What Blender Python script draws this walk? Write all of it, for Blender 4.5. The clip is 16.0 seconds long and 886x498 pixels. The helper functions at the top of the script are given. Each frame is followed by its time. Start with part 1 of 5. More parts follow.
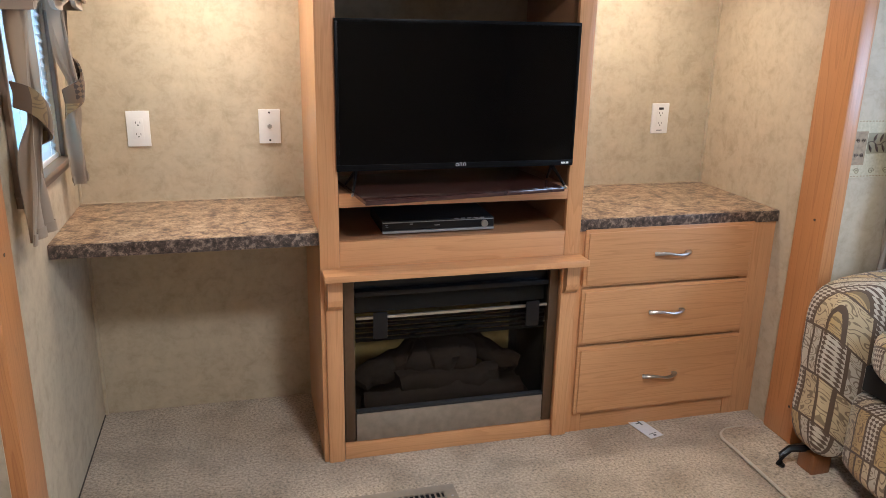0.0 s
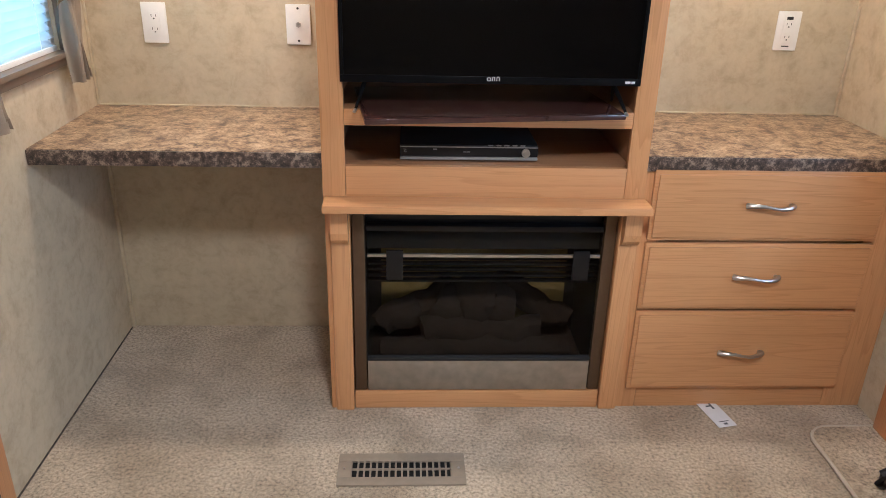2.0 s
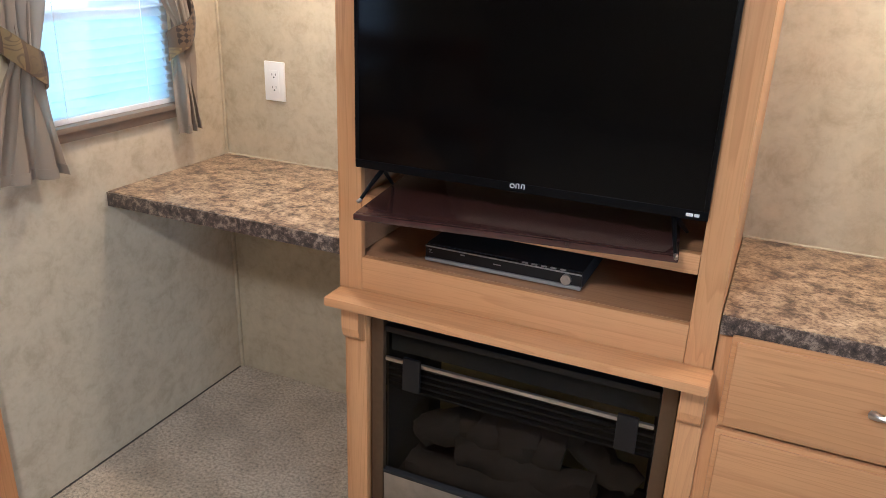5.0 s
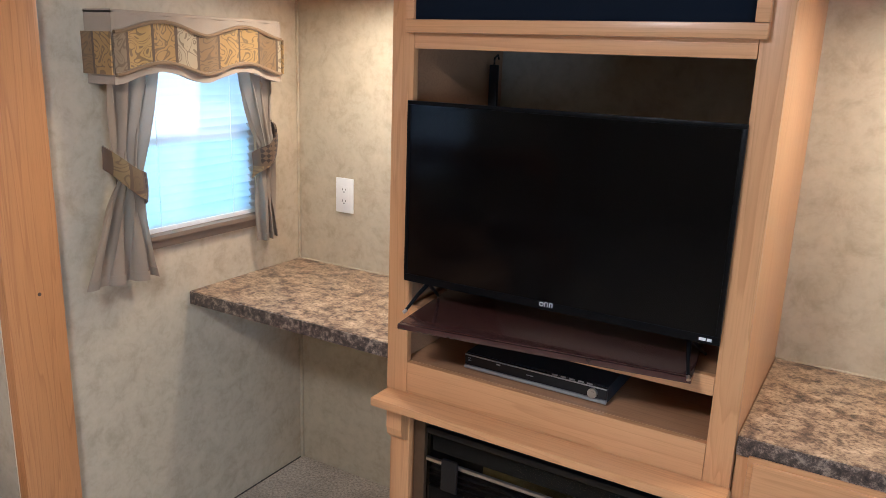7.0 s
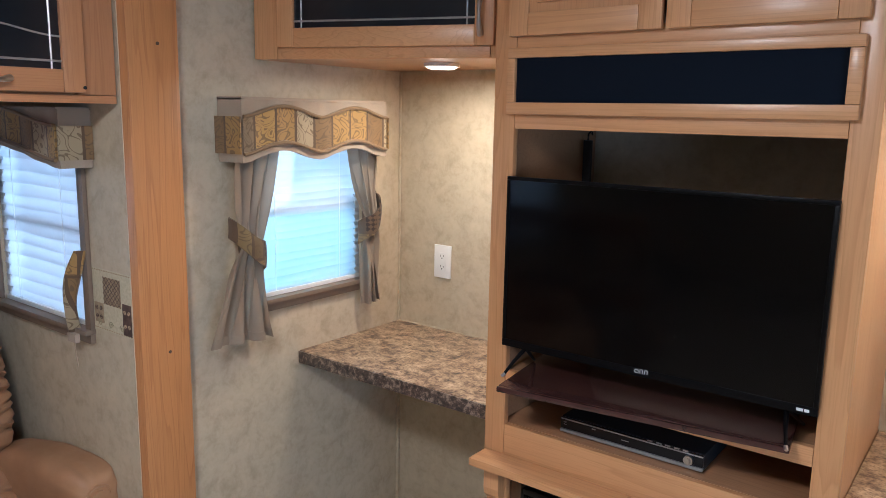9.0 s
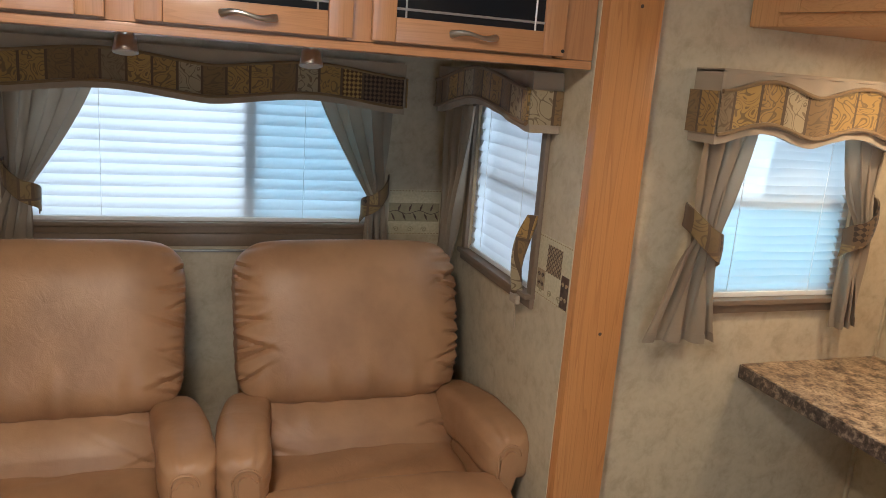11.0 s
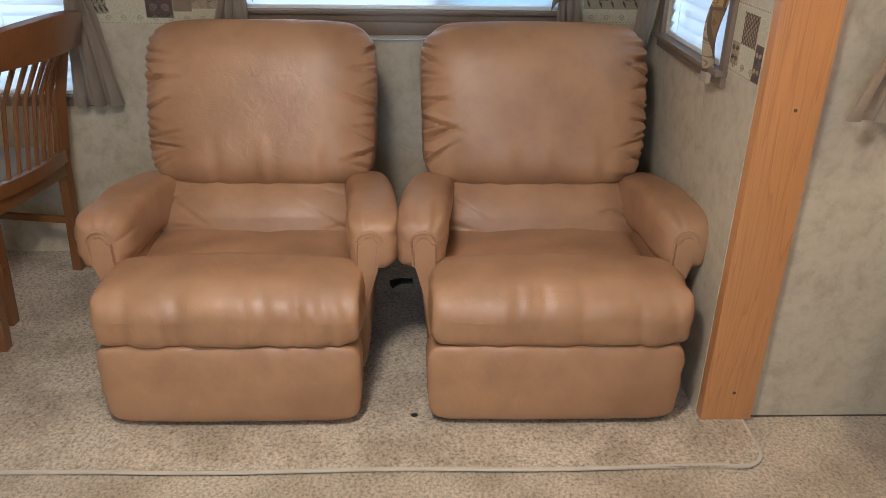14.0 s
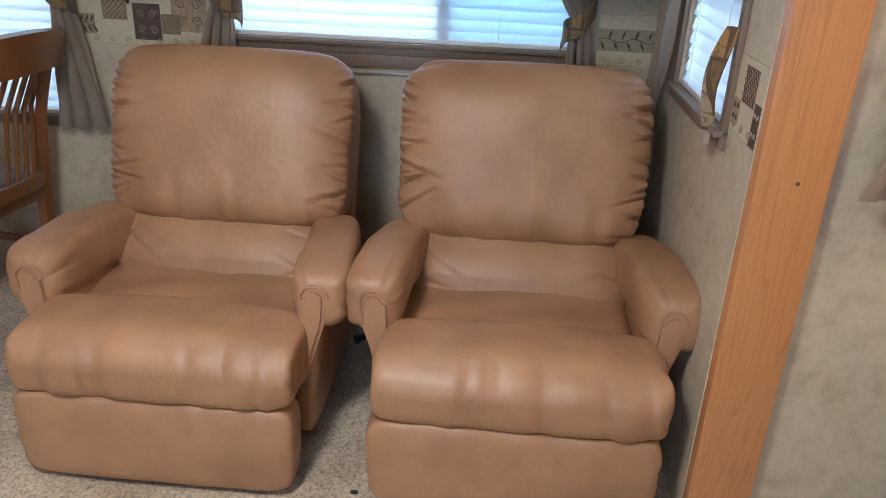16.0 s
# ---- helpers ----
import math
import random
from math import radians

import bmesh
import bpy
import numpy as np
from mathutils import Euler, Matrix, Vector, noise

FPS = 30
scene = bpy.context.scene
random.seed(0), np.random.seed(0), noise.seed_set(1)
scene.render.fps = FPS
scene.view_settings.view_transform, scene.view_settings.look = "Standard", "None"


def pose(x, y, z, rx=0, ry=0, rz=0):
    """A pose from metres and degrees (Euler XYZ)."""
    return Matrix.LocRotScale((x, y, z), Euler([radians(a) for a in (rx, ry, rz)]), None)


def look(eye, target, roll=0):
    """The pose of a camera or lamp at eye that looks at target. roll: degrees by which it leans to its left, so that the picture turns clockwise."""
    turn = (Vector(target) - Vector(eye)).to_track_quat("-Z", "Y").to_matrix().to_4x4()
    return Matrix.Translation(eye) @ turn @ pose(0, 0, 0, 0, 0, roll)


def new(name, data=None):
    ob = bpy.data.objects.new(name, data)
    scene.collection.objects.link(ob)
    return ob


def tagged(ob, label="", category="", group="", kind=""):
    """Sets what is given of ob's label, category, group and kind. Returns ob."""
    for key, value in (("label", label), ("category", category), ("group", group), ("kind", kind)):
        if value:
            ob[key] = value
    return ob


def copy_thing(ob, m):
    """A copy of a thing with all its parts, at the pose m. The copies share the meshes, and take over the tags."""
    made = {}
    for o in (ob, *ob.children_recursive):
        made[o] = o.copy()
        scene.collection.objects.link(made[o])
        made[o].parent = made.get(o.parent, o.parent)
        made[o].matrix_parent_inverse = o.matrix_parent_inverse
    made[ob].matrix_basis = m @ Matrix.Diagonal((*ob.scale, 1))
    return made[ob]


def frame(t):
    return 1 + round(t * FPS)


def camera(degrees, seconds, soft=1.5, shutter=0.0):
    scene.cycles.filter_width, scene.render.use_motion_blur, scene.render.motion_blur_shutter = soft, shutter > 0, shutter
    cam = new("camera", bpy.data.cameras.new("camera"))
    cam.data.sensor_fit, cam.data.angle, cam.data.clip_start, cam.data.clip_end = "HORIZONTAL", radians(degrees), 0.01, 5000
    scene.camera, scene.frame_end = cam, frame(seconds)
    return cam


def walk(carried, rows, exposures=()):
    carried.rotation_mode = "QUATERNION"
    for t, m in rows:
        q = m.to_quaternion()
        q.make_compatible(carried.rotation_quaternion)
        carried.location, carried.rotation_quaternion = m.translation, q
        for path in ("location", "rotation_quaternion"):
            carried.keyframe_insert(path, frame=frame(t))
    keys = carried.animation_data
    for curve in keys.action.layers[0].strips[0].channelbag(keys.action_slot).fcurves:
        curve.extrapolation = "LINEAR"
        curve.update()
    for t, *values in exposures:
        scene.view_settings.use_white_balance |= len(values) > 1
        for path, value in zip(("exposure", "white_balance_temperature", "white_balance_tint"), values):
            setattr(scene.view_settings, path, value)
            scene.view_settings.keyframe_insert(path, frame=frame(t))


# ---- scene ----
cam = camera(60.3, 16.0, soft=0.8)
PATH = [
    (0, (0.532, -2.698, 1.397), (1.027, -0.848, 0.819), 1.2),
    (0.5, (0.614, -2.658, 1.381), (1.029, -0.804, 0.757), 1.2),
    (1, (0.771, -2.572, 1.381), (1.062, -0.707, 0.718), 1.7),
    (1.5, (0.874, -2.497, 1.369), (1.048, -0.639, 0.648), 1.5),
    (2, (0.957, -2.378, 1.342), (1.05, -0.548, 0.54), 1.5),
    (2.5, (1.062, -2.26, 1.342), (1.084, -0.457, 0.477), 2.3),
    (3, (1.159, -2.193, 1.341), (1.036, -0.398, 0.467), 2.0),
    (3.2, (1.2, -2.175, 1.353), (1.008, -0.382, 0.488), 2.1),
    (5.5, (1.68, -1.882, 1.423), (0.817, -0.199, 0.774), 1.8),
    (6, (1.699, -1.88, 1.456), (0.761, -0.207, 0.889), 1.8),
    (6.5, (1.731, -1.928, 1.486), (0.763, -0.261, 0.953), 2.0),
    (7, (1.766, -1.993, 1.499), (0.781, -0.325, 1.003), 2.0),
    (7.5, (1.795, -2.052, 1.517), (0.807, -0.374, 1.061), 1.6),
    (8, (1.824, -2.115, 1.546), (0.838, -0.421, 1.149), 1.5),
    (8.1, (1.83, -2.129, 1.548), (0.842, -0.432, 1.165), 1.4),
    (8.2, (1.841, -2.133, 1.554), (0.844, -0.44, 1.178), 1.2),
    (10.3, (1.677, -1.978, 1.513), (-0.015, -0.985, 1.127), 3.8),
    (10.5, (1.672, -1.968, 1.52), (-0.084, -1.098, 1.12), 4.0),
    (11, (1.647, -1.968, 1.517), (-0.196, -1.335, 1.068), 4.3),
    (11.5, (1.669, -1.952, 1.473), (-0.208, -1.549, 0.912), 4.4),
    (12, (1.7, -1.919, 1.45), (-0.157, -1.693, 0.743), 3.3),
    (12.5, (1.711, -1.897, 1.421), (-0.118, -1.75, 0.625), 2.4),
    (13, (1.72, -1.878, 1.396), (-0.084, -1.769, 0.539), 1.6),
    (13.5, (1.727, -1.861, 1.374), (-0.065, -1.777, 0.49), 1.0),
    (14, (1.734, -1.84, 1.365), (-0.067, -1.781, 0.498), 0.8),
    (14.5, (1.732, -1.811, 1.357), (-0.084, -1.769, 0.52), 0.7),
    (15, (1.693, -1.758, 1.356), (-0.133, -1.725, 0.541), 1.0),
    (15.5, (1.593, -1.655, 1.356), (-0.236, -1.677, 0.546), 1.8),
    (16, (1.49, -1.561, 1.356), (-0.335, -1.683, 0.548), 2.4),
]
walk(cam, [(t, look(eye, target, roll)) for t, eye, target, roll in PATH], [(0, 0.12, 5100, 13), (3.2, 0.24, 5050, 13), (6, 0.12, 4950, 13), (8.2, 0.02, 4850, 13), (10.3, -0.26, 5450, 12), (11.6, -0.38, 6250, 12), (12.6, -0.18, 6100, 12), (14, 0.06, 5400, 12), (16, 0.1, 5150, 12)])

# ---- world, sun, large lights ----
world = bpy.data.worlds.new("sky")
scene.world = world
world.use_nodes = True
wn = world.node_tree.nodes
sky = wn.new("ShaderNodeTexSky")
sky.sky_type = "NISHITA"
sky.sun_disc = False
sky.sun_elevation, sky.sun_rotation = radians(50), radians(120)
wn["Background"].inputs[1].default_value = 0.12
world.node_tree.links.new(sky.outputs[0], wn["Background"].inputs[0])


def lamp(name, kind, m, power, colour, **settings):
    data = bpy.data.lights.new(name, kind)
    data.energy, data.color = power, colour
    for key, value in settings.items():
        if key == "size":
            data.shape, data.size, data.size_y = "RECTANGLE", value[0], value[1]
        elif key == "disk":
            data.shape, data.size = "DISK", value
        elif key == "radius":
            data.shadow_soft_size = value
        elif key == "angle":
            data.angle = value
        elif key == "spread":
            data.spread = value
    ob = new(name, data)
    ob.matrix_world = m
    return tagged(ob, "light of " + name.replace("_", " "), "light", kind="structure")


WARM = (1.0, 0.78, 0.50)
DAY = (0.72, 0.88, 1.0)
sun = lamp("sun", "SUN", look((6, -8, 9), (0, 0, 0)), 2.0, (1.0, 0.95, 0.86), angle=radians(0.5))
lamp("desk_puck_glow", "AREA", look((0.42, -0.31, 1.6655), (0.42, -0.31, 0)), 5.8, WARM, disk=0.07, spread=radians(176))
lamp("drawer_puck_glow", "AREA", look((1.92, -0.31, 1.6655), (1.92, -0.31, 0)), 4.7, WARM, disk=0.07, spread=radians(176))
# two fill lamps added overhead; their ceiling fixtures are assumed, out of view
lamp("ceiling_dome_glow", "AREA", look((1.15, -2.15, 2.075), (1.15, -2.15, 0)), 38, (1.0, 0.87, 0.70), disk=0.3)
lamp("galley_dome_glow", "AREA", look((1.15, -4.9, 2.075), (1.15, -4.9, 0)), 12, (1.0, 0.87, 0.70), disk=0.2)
lamp("desk_window_daylight", "AREA", look((-0.10, -0.44, 1.22), (1, -0.44, 1.22)), 2.0, (0.62, 0.88, 1.0), size=(0.42, 0.46))
lamp("recliner_window_daylight", "AREA", look((-1.16, -1.91, 1.20), (1, -1.91, 1.20)), 3.4, DAY, size=(1.1, 0.46))
lamp("end_window_daylight", "AREA", look((-0.47, -0.97, 1.18), (-0.47, -3, 1.18)), 1.2, DAY, size=(0.46, 0.46))
lamp("dinette_window_daylight", "AREA", look((-1.16, -3.6, 1.05), (1, -3.6, 1.05)), 2.5, DAY, size=(0.95, 0.7))
lamp("sofa_window_daylight", "AREA", look((3.285, -2.0, 1.23), (0, -2.0, 1.1)), 18, DAY, size=(1.2, 0.44))

# ---- materials ----


def material(name):
    m = bpy.data.materials.new(name)
    m.use_nodes = True
    return m, m.node_tree.nodes, m.node_tree.links, m.node_tree.nodes["Principled BSDF"]


def plain(name, colour, rough=0.5, metal=0.0, grain=0.06, scale=60.0, bump=0.05, coat=0.0):
    """A near-plain surface with slight mottling and fine relief."""
    m, n, l, b = material(name)
    tc = n.new("ShaderNodeTexCoord")
    t = n.new("ShaderNodeTexNoise")
    t.inputs["Scale"].default_value, t.inputs["Detail"].default_value = scale, 4
    l.new(tc.outputs["Object"], t.inputs["Vector"])
    r = n.new("ShaderNodeValToRGB")
    r.color_ramp.elements[0].position, r.color_ramp.elements[1].position = 0.3, 0.7
    r.color_ramp.elements[0].color = (*[c * (1 - grain) for c in colour], 1)
    r.color_ramp.elements[1].color = (*[min(1, c * (1 + grain)) for c in colour], 1)
    l.new(t.outputs["Fac"], r.inputs["Fac"])
    l.new(r.outputs["Color"], b.inputs["Base Color"])
    b.inputs["Roughness"].default_value, b.inputs["Metallic"].default_value = rough, metal
    b.inputs["Coat Weight"].default_value = coat
    if bump:
        k = n.new("ShaderNodeBump")
        k.inputs["Strength"].default_value, k.inputs["Distance"].default_value = bump, 0.002
        l.new(t.outputs["Fac"], k.inputs["Height"])
        l.new(k.outputs["Normal"], b.inputs["Normal"])
    return m


def ramp(n, stops):
    r = n.new("ShaderNodeValToRGB")
    while len(r.color_ramp.elements) < len(stops):
        r.color_ramp.elements.new(0.5)
    for e, (p, c) in zip(r.color_ramp.elements, stops):
        e.position, e.color = p, (*c, 1)
    return r


def mix(n, l, kind, fac, a, b):
    k = n.new("ShaderNodeMix")
    k.data_type, k.blend_type = "RGBA", kind
    if isinstance(fac, (int, float)):
        k.inputs[0].default_value = fac
    else:
        l.new(fac, k.inputs[0])
    for socket, value in ((k.inputs[6], a), (k.inputs[7], b)):
        if isinstance(value, tuple):
            socket.default_value = (*value, 1)
        else:
            l.new(value, socket)
    return k.outputs[2]


def oak(name, axis, light=(0.62, 0.325, 0.135), dark=(0.42, 0.19, 0.066), rough=0.42, figure=0.42):
    """Varnished oak with long grain along one axis, cathedral arches and fine pores."""
    m, n, l, b = material(name)
    tc = n.new("ShaderNodeTexCoord")
    info = n.new("ShaderNodeObjectInfo")
    add = n.new("ShaderNodeVectorMath")
    l.new(tc.outputs["Object"], add.inputs[0])
    mul = n.new("ShaderNodeMath")
    mul.operation, mul.inputs[1].default_value = "MULTIPLY", 7.0
    l.new(info.outputs["Random"], mul.inputs[0])
    l.new(mul.outputs[0], add.inputs[1])

    def stretched(across, along):
        mp = n.new("ShaderNodeMapping")
        mp.inputs["Scale"].default_value = [along if i == axis else across for i in range(3)]
        l.new(add.outputs[0], mp.inputs["Vector"])
        return mp.outputs["Vector"]

    broad = n.new("ShaderNodeTexNoise")
    broad.inputs["Scale"].default_value, broad.inputs["Detail"].default_value, broad.inputs["Distortion"].default_value = 1, 2, 0.35
    l.new(stretched(15, 0.55), broad.inputs["Vector"])
    rings = n.new("ShaderNodeMath")
    rings.operation, rings.inputs[1].default_value = "MULTIPLY", 13.0
    l.new(broad.outputs["Fac"], rings.inputs[0])
    saw = n.new("ShaderNodeMath")
    saw.operation = "FRACT"
    l.new(rings.outputs[0], saw.inputs[0])
    fine = n.new("ShaderNodeTexNoise")
    fine.inputs["Scale"].default_value, fine.inputs["Detail"].default_value = 1, 3
    l.new(stretched(300, 12), fine.inputs["Vector"])
    board = n.new("ShaderNodeTexNoise")
    board.inputs["Scale"].default_value = 1
    l.new(stretched(4, 0.4), board.inputs["Vector"])
    grain = ramp(n, [(0.0, light), (0.72, tuple(0.9 * c for c in light)), (0.95, dark), (1.0, light)])
    l.new(saw.outputs[0], grain.inputs["Fac"])
    pores = ramp(n, [(0.36, (0.72, 0.66, 0.6)), (0.52, (1, 1, 1))])
    l.new(fine.outputs["Fac"], pores.inputs["Fac"])
    tone = ramp(n, [(0.3, (0.90, 0.88, 0.86)), (0.7, (1.06, 1.05, 1.04))])
    l.new(board.outputs["Fac"], tone.inputs["Fac"])
    soft = mix(n, l, "MIX", figure, light, grain.outputs["Color"])
    c = mix(n, l, "MULTIPLY", 0.24, soft, pores.outputs["Color"])
    c = mix(n, l, "MULTIPLY", 1.0, c, tone.outputs["Color"])
    l.new(c, b.inputs["Base Color"])
    b.inputs["Roughness"].default_value, b.inputs["Coat Weight"].default_value = rough, 0.4
    b.inputs["Coat Roughness"].default_value = 0.24
    k = n.new("ShaderNodeBump")
    k.inputs["Strength"].default_value, k.inputs["Distance"].default_value = 0.15, 0.001
    l.new(fine.outputs["Fac"], k.inputs["Height"])
    l.new(k.outputs["Normal"], b.inputs["Normal"])
    return m


def wallpaper(name, base, spot):
    """Mottled wallboard covering: cloudy patches over a fine sponge print."""
    m, n, l, b = material(name)
    tc = n.new("ShaderNodeTexCoord")
    big = n.new("ShaderNodeTexNoise")
    big.inputs["Scale"].default_value, big.inputs["Detail"].default_value, big.inputs["Roughness"].default_value, big.inputs["Distortion"].default_value = 15, 8, 0.66, 0.35
    l.new(tc.outputs["Object"], big.inputs["Vector"])
    small = n.new("ShaderNodeTexNoise")
    small.inputs["Scale"].default_value, small.inputs["Detail"].default_value, small.inputs["Distortion"].default_value = 42, 6, 0.25
    l.new(tc.outputs["Object"], small.inputs["Vector"])
    r = ramp(n, [(0.32, spot), (0.50, base), (0.72, tuple(min(1, c * 1.12) for c in base))])
    l.new(big.outputs["Fac"], r.inputs["Fac"])
    r2 = ramp(n, [(0.34, (0.84, 0.81, 0.75)), (0.52, (1, 1, 1))])
    l.new(small.outputs["Fac"], r2.inputs["Fac"])
    l.new(mix(n, l, "MULTIPLY", 0.42, r.outputs["Color"], r2.outputs["Color"]), b.inputs["Base Color"])
    b.inputs["Roughness"].default_value = 0.55
    k = n.new("ShaderNodeBump")
    k.inputs["Strength"].default_value, k.inputs["Distance"].default_value = 0.06, 0.001
    l.new(small.outputs["Fac"], k.inputs["Height"])
    l.new(k.outputs["Normal"], b.inputs["Normal"])
    return m


def carpet(name, base, dark):
    m, n, l, b = material(name)
    tc = n.new("ShaderNodeTexCoord")
    tuft = n.new("ShaderNodeTexVoronoi")
    tuft.inputs["Scale"].default_value = 260
    l.new(tc.outputs["Object"], tuft.inputs["Vector"])
    fleck = n.new("ShaderNodeTexNoise")
    fleck.inputs["Scale"].default_value, fleck.inputs["Detail"].default_value = 110, 12
    fleck.inputs["Roughness"].default_value = 0.75
    l.new(tc.outputs["Object"], fleck.inputs["Vector"])
    worn = n.new("ShaderNodeTexNoise")
    worn.inputs["Scale"].default_value, worn.inputs["Detail"].default_value, worn.inputs["Distortion"].default_value = 5, 8, 0.25
    l.new(tc.outputs["Object"], worn.inputs["Vector"])
    r = ramp(n, [(0.35, dark), (0.50, base), (0.63, tuple(min(0.9, c * 1.38) for c in base))])
    l.new(fleck.outputs["Fac"], r.inputs["Fac"])
    r2 = ramp(n, [(0.36, (0.64, 0.60, 0.55)), (0.60, (1.0, 1.0, 1.0))])
    l.new(worn.outputs["Fac"], r2.inputs["Fac"])
    l.new(mix(n, l, "MULTIPLY", 0.8, r.outputs["Color"], r2.outputs["Color"]), b.inputs["Base Color"])
    b.inputs["Roughness"].default_value = 0.95
    b.inputs["Sheen Weight"].default_value = 0.25
    k = n.new("ShaderNodeBump")
    k.inputs["Strength"].default_value, k.inputs["Distance"].default_value = 0.35, 0.004
    h = n.new("ShaderNodeMath")
    l.new(tuft.outputs["Distance"], h.inputs[0])
    l.new(fleck.outputs["Fac"], h.inputs[1])
    l.new(h.outputs[0], k.inputs["Height"])
    l.new(k.outputs["Normal"], b.inputs["Normal"])
    return m


def laminate(name):
    """Brown and tan granite-print laminate."""
    m, n, l, b = material(name)
    tc = n.new("ShaderNodeTexCoord")
    mp = n.new("ShaderNodeMapping")
    mp.inputs["Scale"].default_value = (0.9, 1.0, 1.0)
    l.new(tc.outputs["Object"], mp.inputs["Vector"])
    a = n.new("ShaderNodeTexNoise")
    a.inputs["Scale"].default_value, a.inputs["Detail"].default_value, a.inputs["Roughness"].default_value, a.inputs["Distortion"].default_value = 24, 12, 0.74, 0.2
    l.new(mp.outputs[0], a.inputs["Vector"])
    c = n.new("ShaderNodeTexNoise")
    c.inputs["Scale"].default_value, c.inputs["Detail"].default_value = 130, 7
    l.new(mp.outputs[0], c.inputs["Vector"])
    r = ramp(n, [(0.36, (0.06, 0.038, 0.028)), (0.44, (0.20, 0.128, 0.082)), (0.51, (0.40, 0.278, 0.168)), (0.63, (0.60, 0.455, 0.295))])
    l.new(a.outputs["Fac"], r.inputs["Fac"])
    r2 = ramp(n, [(0.36, (0.30, 0.24, 0.24)), (0.5, (1, 1, 1))])
    l.new(c.outputs["Fac"], r2.inputs["Fac"])
    l.new(mix(n, l, "MULTIPLY", 0.7, r.outputs["Color"], r2.outputs["Color"]), b.inputs["Base Color"])
    b.inputs["Roughness"].default_value = 0.38
    return m


def edge_laminate(name):
    m, n, l, b = material(name)
    tc = n.new("ShaderNodeTexCoord")
    a = n.new("ShaderNodeTexNoise")
    a.inputs["Scale"].default_value, a.inputs["Detail"].default_value, a.inputs["Roughness"].default_value = 62, 10, 0.78
    l.new(tc.outputs["Object"], a.inputs["Vector"])
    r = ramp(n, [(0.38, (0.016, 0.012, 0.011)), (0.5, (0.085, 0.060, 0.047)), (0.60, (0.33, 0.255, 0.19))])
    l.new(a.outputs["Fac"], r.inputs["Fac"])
    l.new(r.outputs["Color"], b.inputs["Base Color"])
    b.inputs["Roughness"].default_value = 0.35
    return m


def leather(name, base, dark):
    m, n, l, b = material(name)
    tc = n.new("ShaderNodeTexCoord")
    pebble = n.new("ShaderNodeTexVoronoi")
    pebble.inputs["Scale"].default_value = 420
    l.new(tc.outputs["Object"], pebble.inputs["Vector"])
    patch = n.new("ShaderNodeTexNoise")
    patch.inputs["Scale"].default_value, patch.inputs["Detail"].default_value = 7, 8
    l.new(tc.outputs["Object"], patch.inputs["Vector"])
    crease = n.new("ShaderNodeTexNoise")
    crease.inputs["Scale"].default_value, crease.inputs["Detail"].default_value, crease.inputs["Distortion"].default_value = 22, 4, 1.5
    l.new(tc.outputs["Object"], crease.inputs["Vector"])
    r = ramp(n, [(0.3, dark), (0.62, base)])
    l.new(patch.outputs["Fac"], r.inputs["Fac"])
    l.new(r.outputs["Color"], b.inputs["Base Color"])
    rr = n.new("ShaderNodeMapRange")
    rr.inputs[3].default_value, rr.inputs[4].default_value = 0.36, 0.50
    l.new(crease.outputs["Fac"], rr.inputs[0])
    l.new(rr.outputs[0], b.inputs["Roughness"])
    k1 = n.new("ShaderNodeBump")
    k1.inputs["Strength"].default_value, k1.inputs["Distance"].default_value = 0.22, 0.0008
    l.new(pebble.outputs["Distance"], k1.inputs["Height"])
    k2 = n.new("ShaderNodeBump")
    k2.inputs["Strength"].default_value, k2.inputs["Distance"].default_value = 0.20, 0.006
    l.new(crease.outputs["Fac"], k2.inputs["Height"])
    l.new(k1.outputs["Normal"], k2.inputs["Normal"])
    l.new(k2.outputs["Normal"], b.inputs["Normal"])
    return m


def weave(name, colour, rough=0.9, scale=700, through_light=0.0):
    m, n, l, b = material(name)
    tc = n.new("ShaderNodeTexCoord")
    t = n.new("ShaderNodeTexNoise")
    t.inputs["Scale"].default_value, t.inputs["Detail"].default_value = scale, 2
    l.new(tc.outputs["Object"], t.inputs["Vector"])
    big = n.new("ShaderNodeTexNoise")
    big.inputs["Scale"].default_value = 9
    l.new(tc.outputs["Object"], big.inputs["Vector"])
    r = ramp(n, [(0.3, tuple(c * 0.82 for c in colour)), (0.7, colour)])
    l.new(t.outputs["Fac"], r.inputs["Fac"])
    r2 = ramp(n, [(0.3, (0.9, 0.9, 0.9)), (0.7, (1.05, 1.05, 1.05))])
    l.new(big.outputs["Fac"], r2.inputs["Fac"])
    l.new(mix(n, l, "MULTIPLY", 1.0, r.outputs["Color"], r2.outputs["Color"]), b.inputs["Base Color"])
    b.inputs["Roughness"].default_value, b.inputs["Sheen Weight"].default_value = rough, 0.2
    k = n.new("ShaderNodeBump")
    k.inputs["Strength"].default_value, k.inputs["Distance"].default_value = 0.25, 0.0006
    l.new(t.outputs["Fac"], k.inputs["Height"])
    l.new(k.outputs["Normal"], b.inputs["Normal"])
    if through_light:
        t2, k2 = n.new("ShaderNodeBsdfTranslucent"), n.new("ShaderNodeMixShader")
        t2.inputs[0].default_value, k2.inputs[0].default_value = (*colour, 1), through_light
        l.new(b.outputs[0], k2.inputs[1])
        l.new(t2.outputs[0], k2.inputs[2])
        l.new(k2.outputs[0], n["Material Output"].inputs[0])
    return m


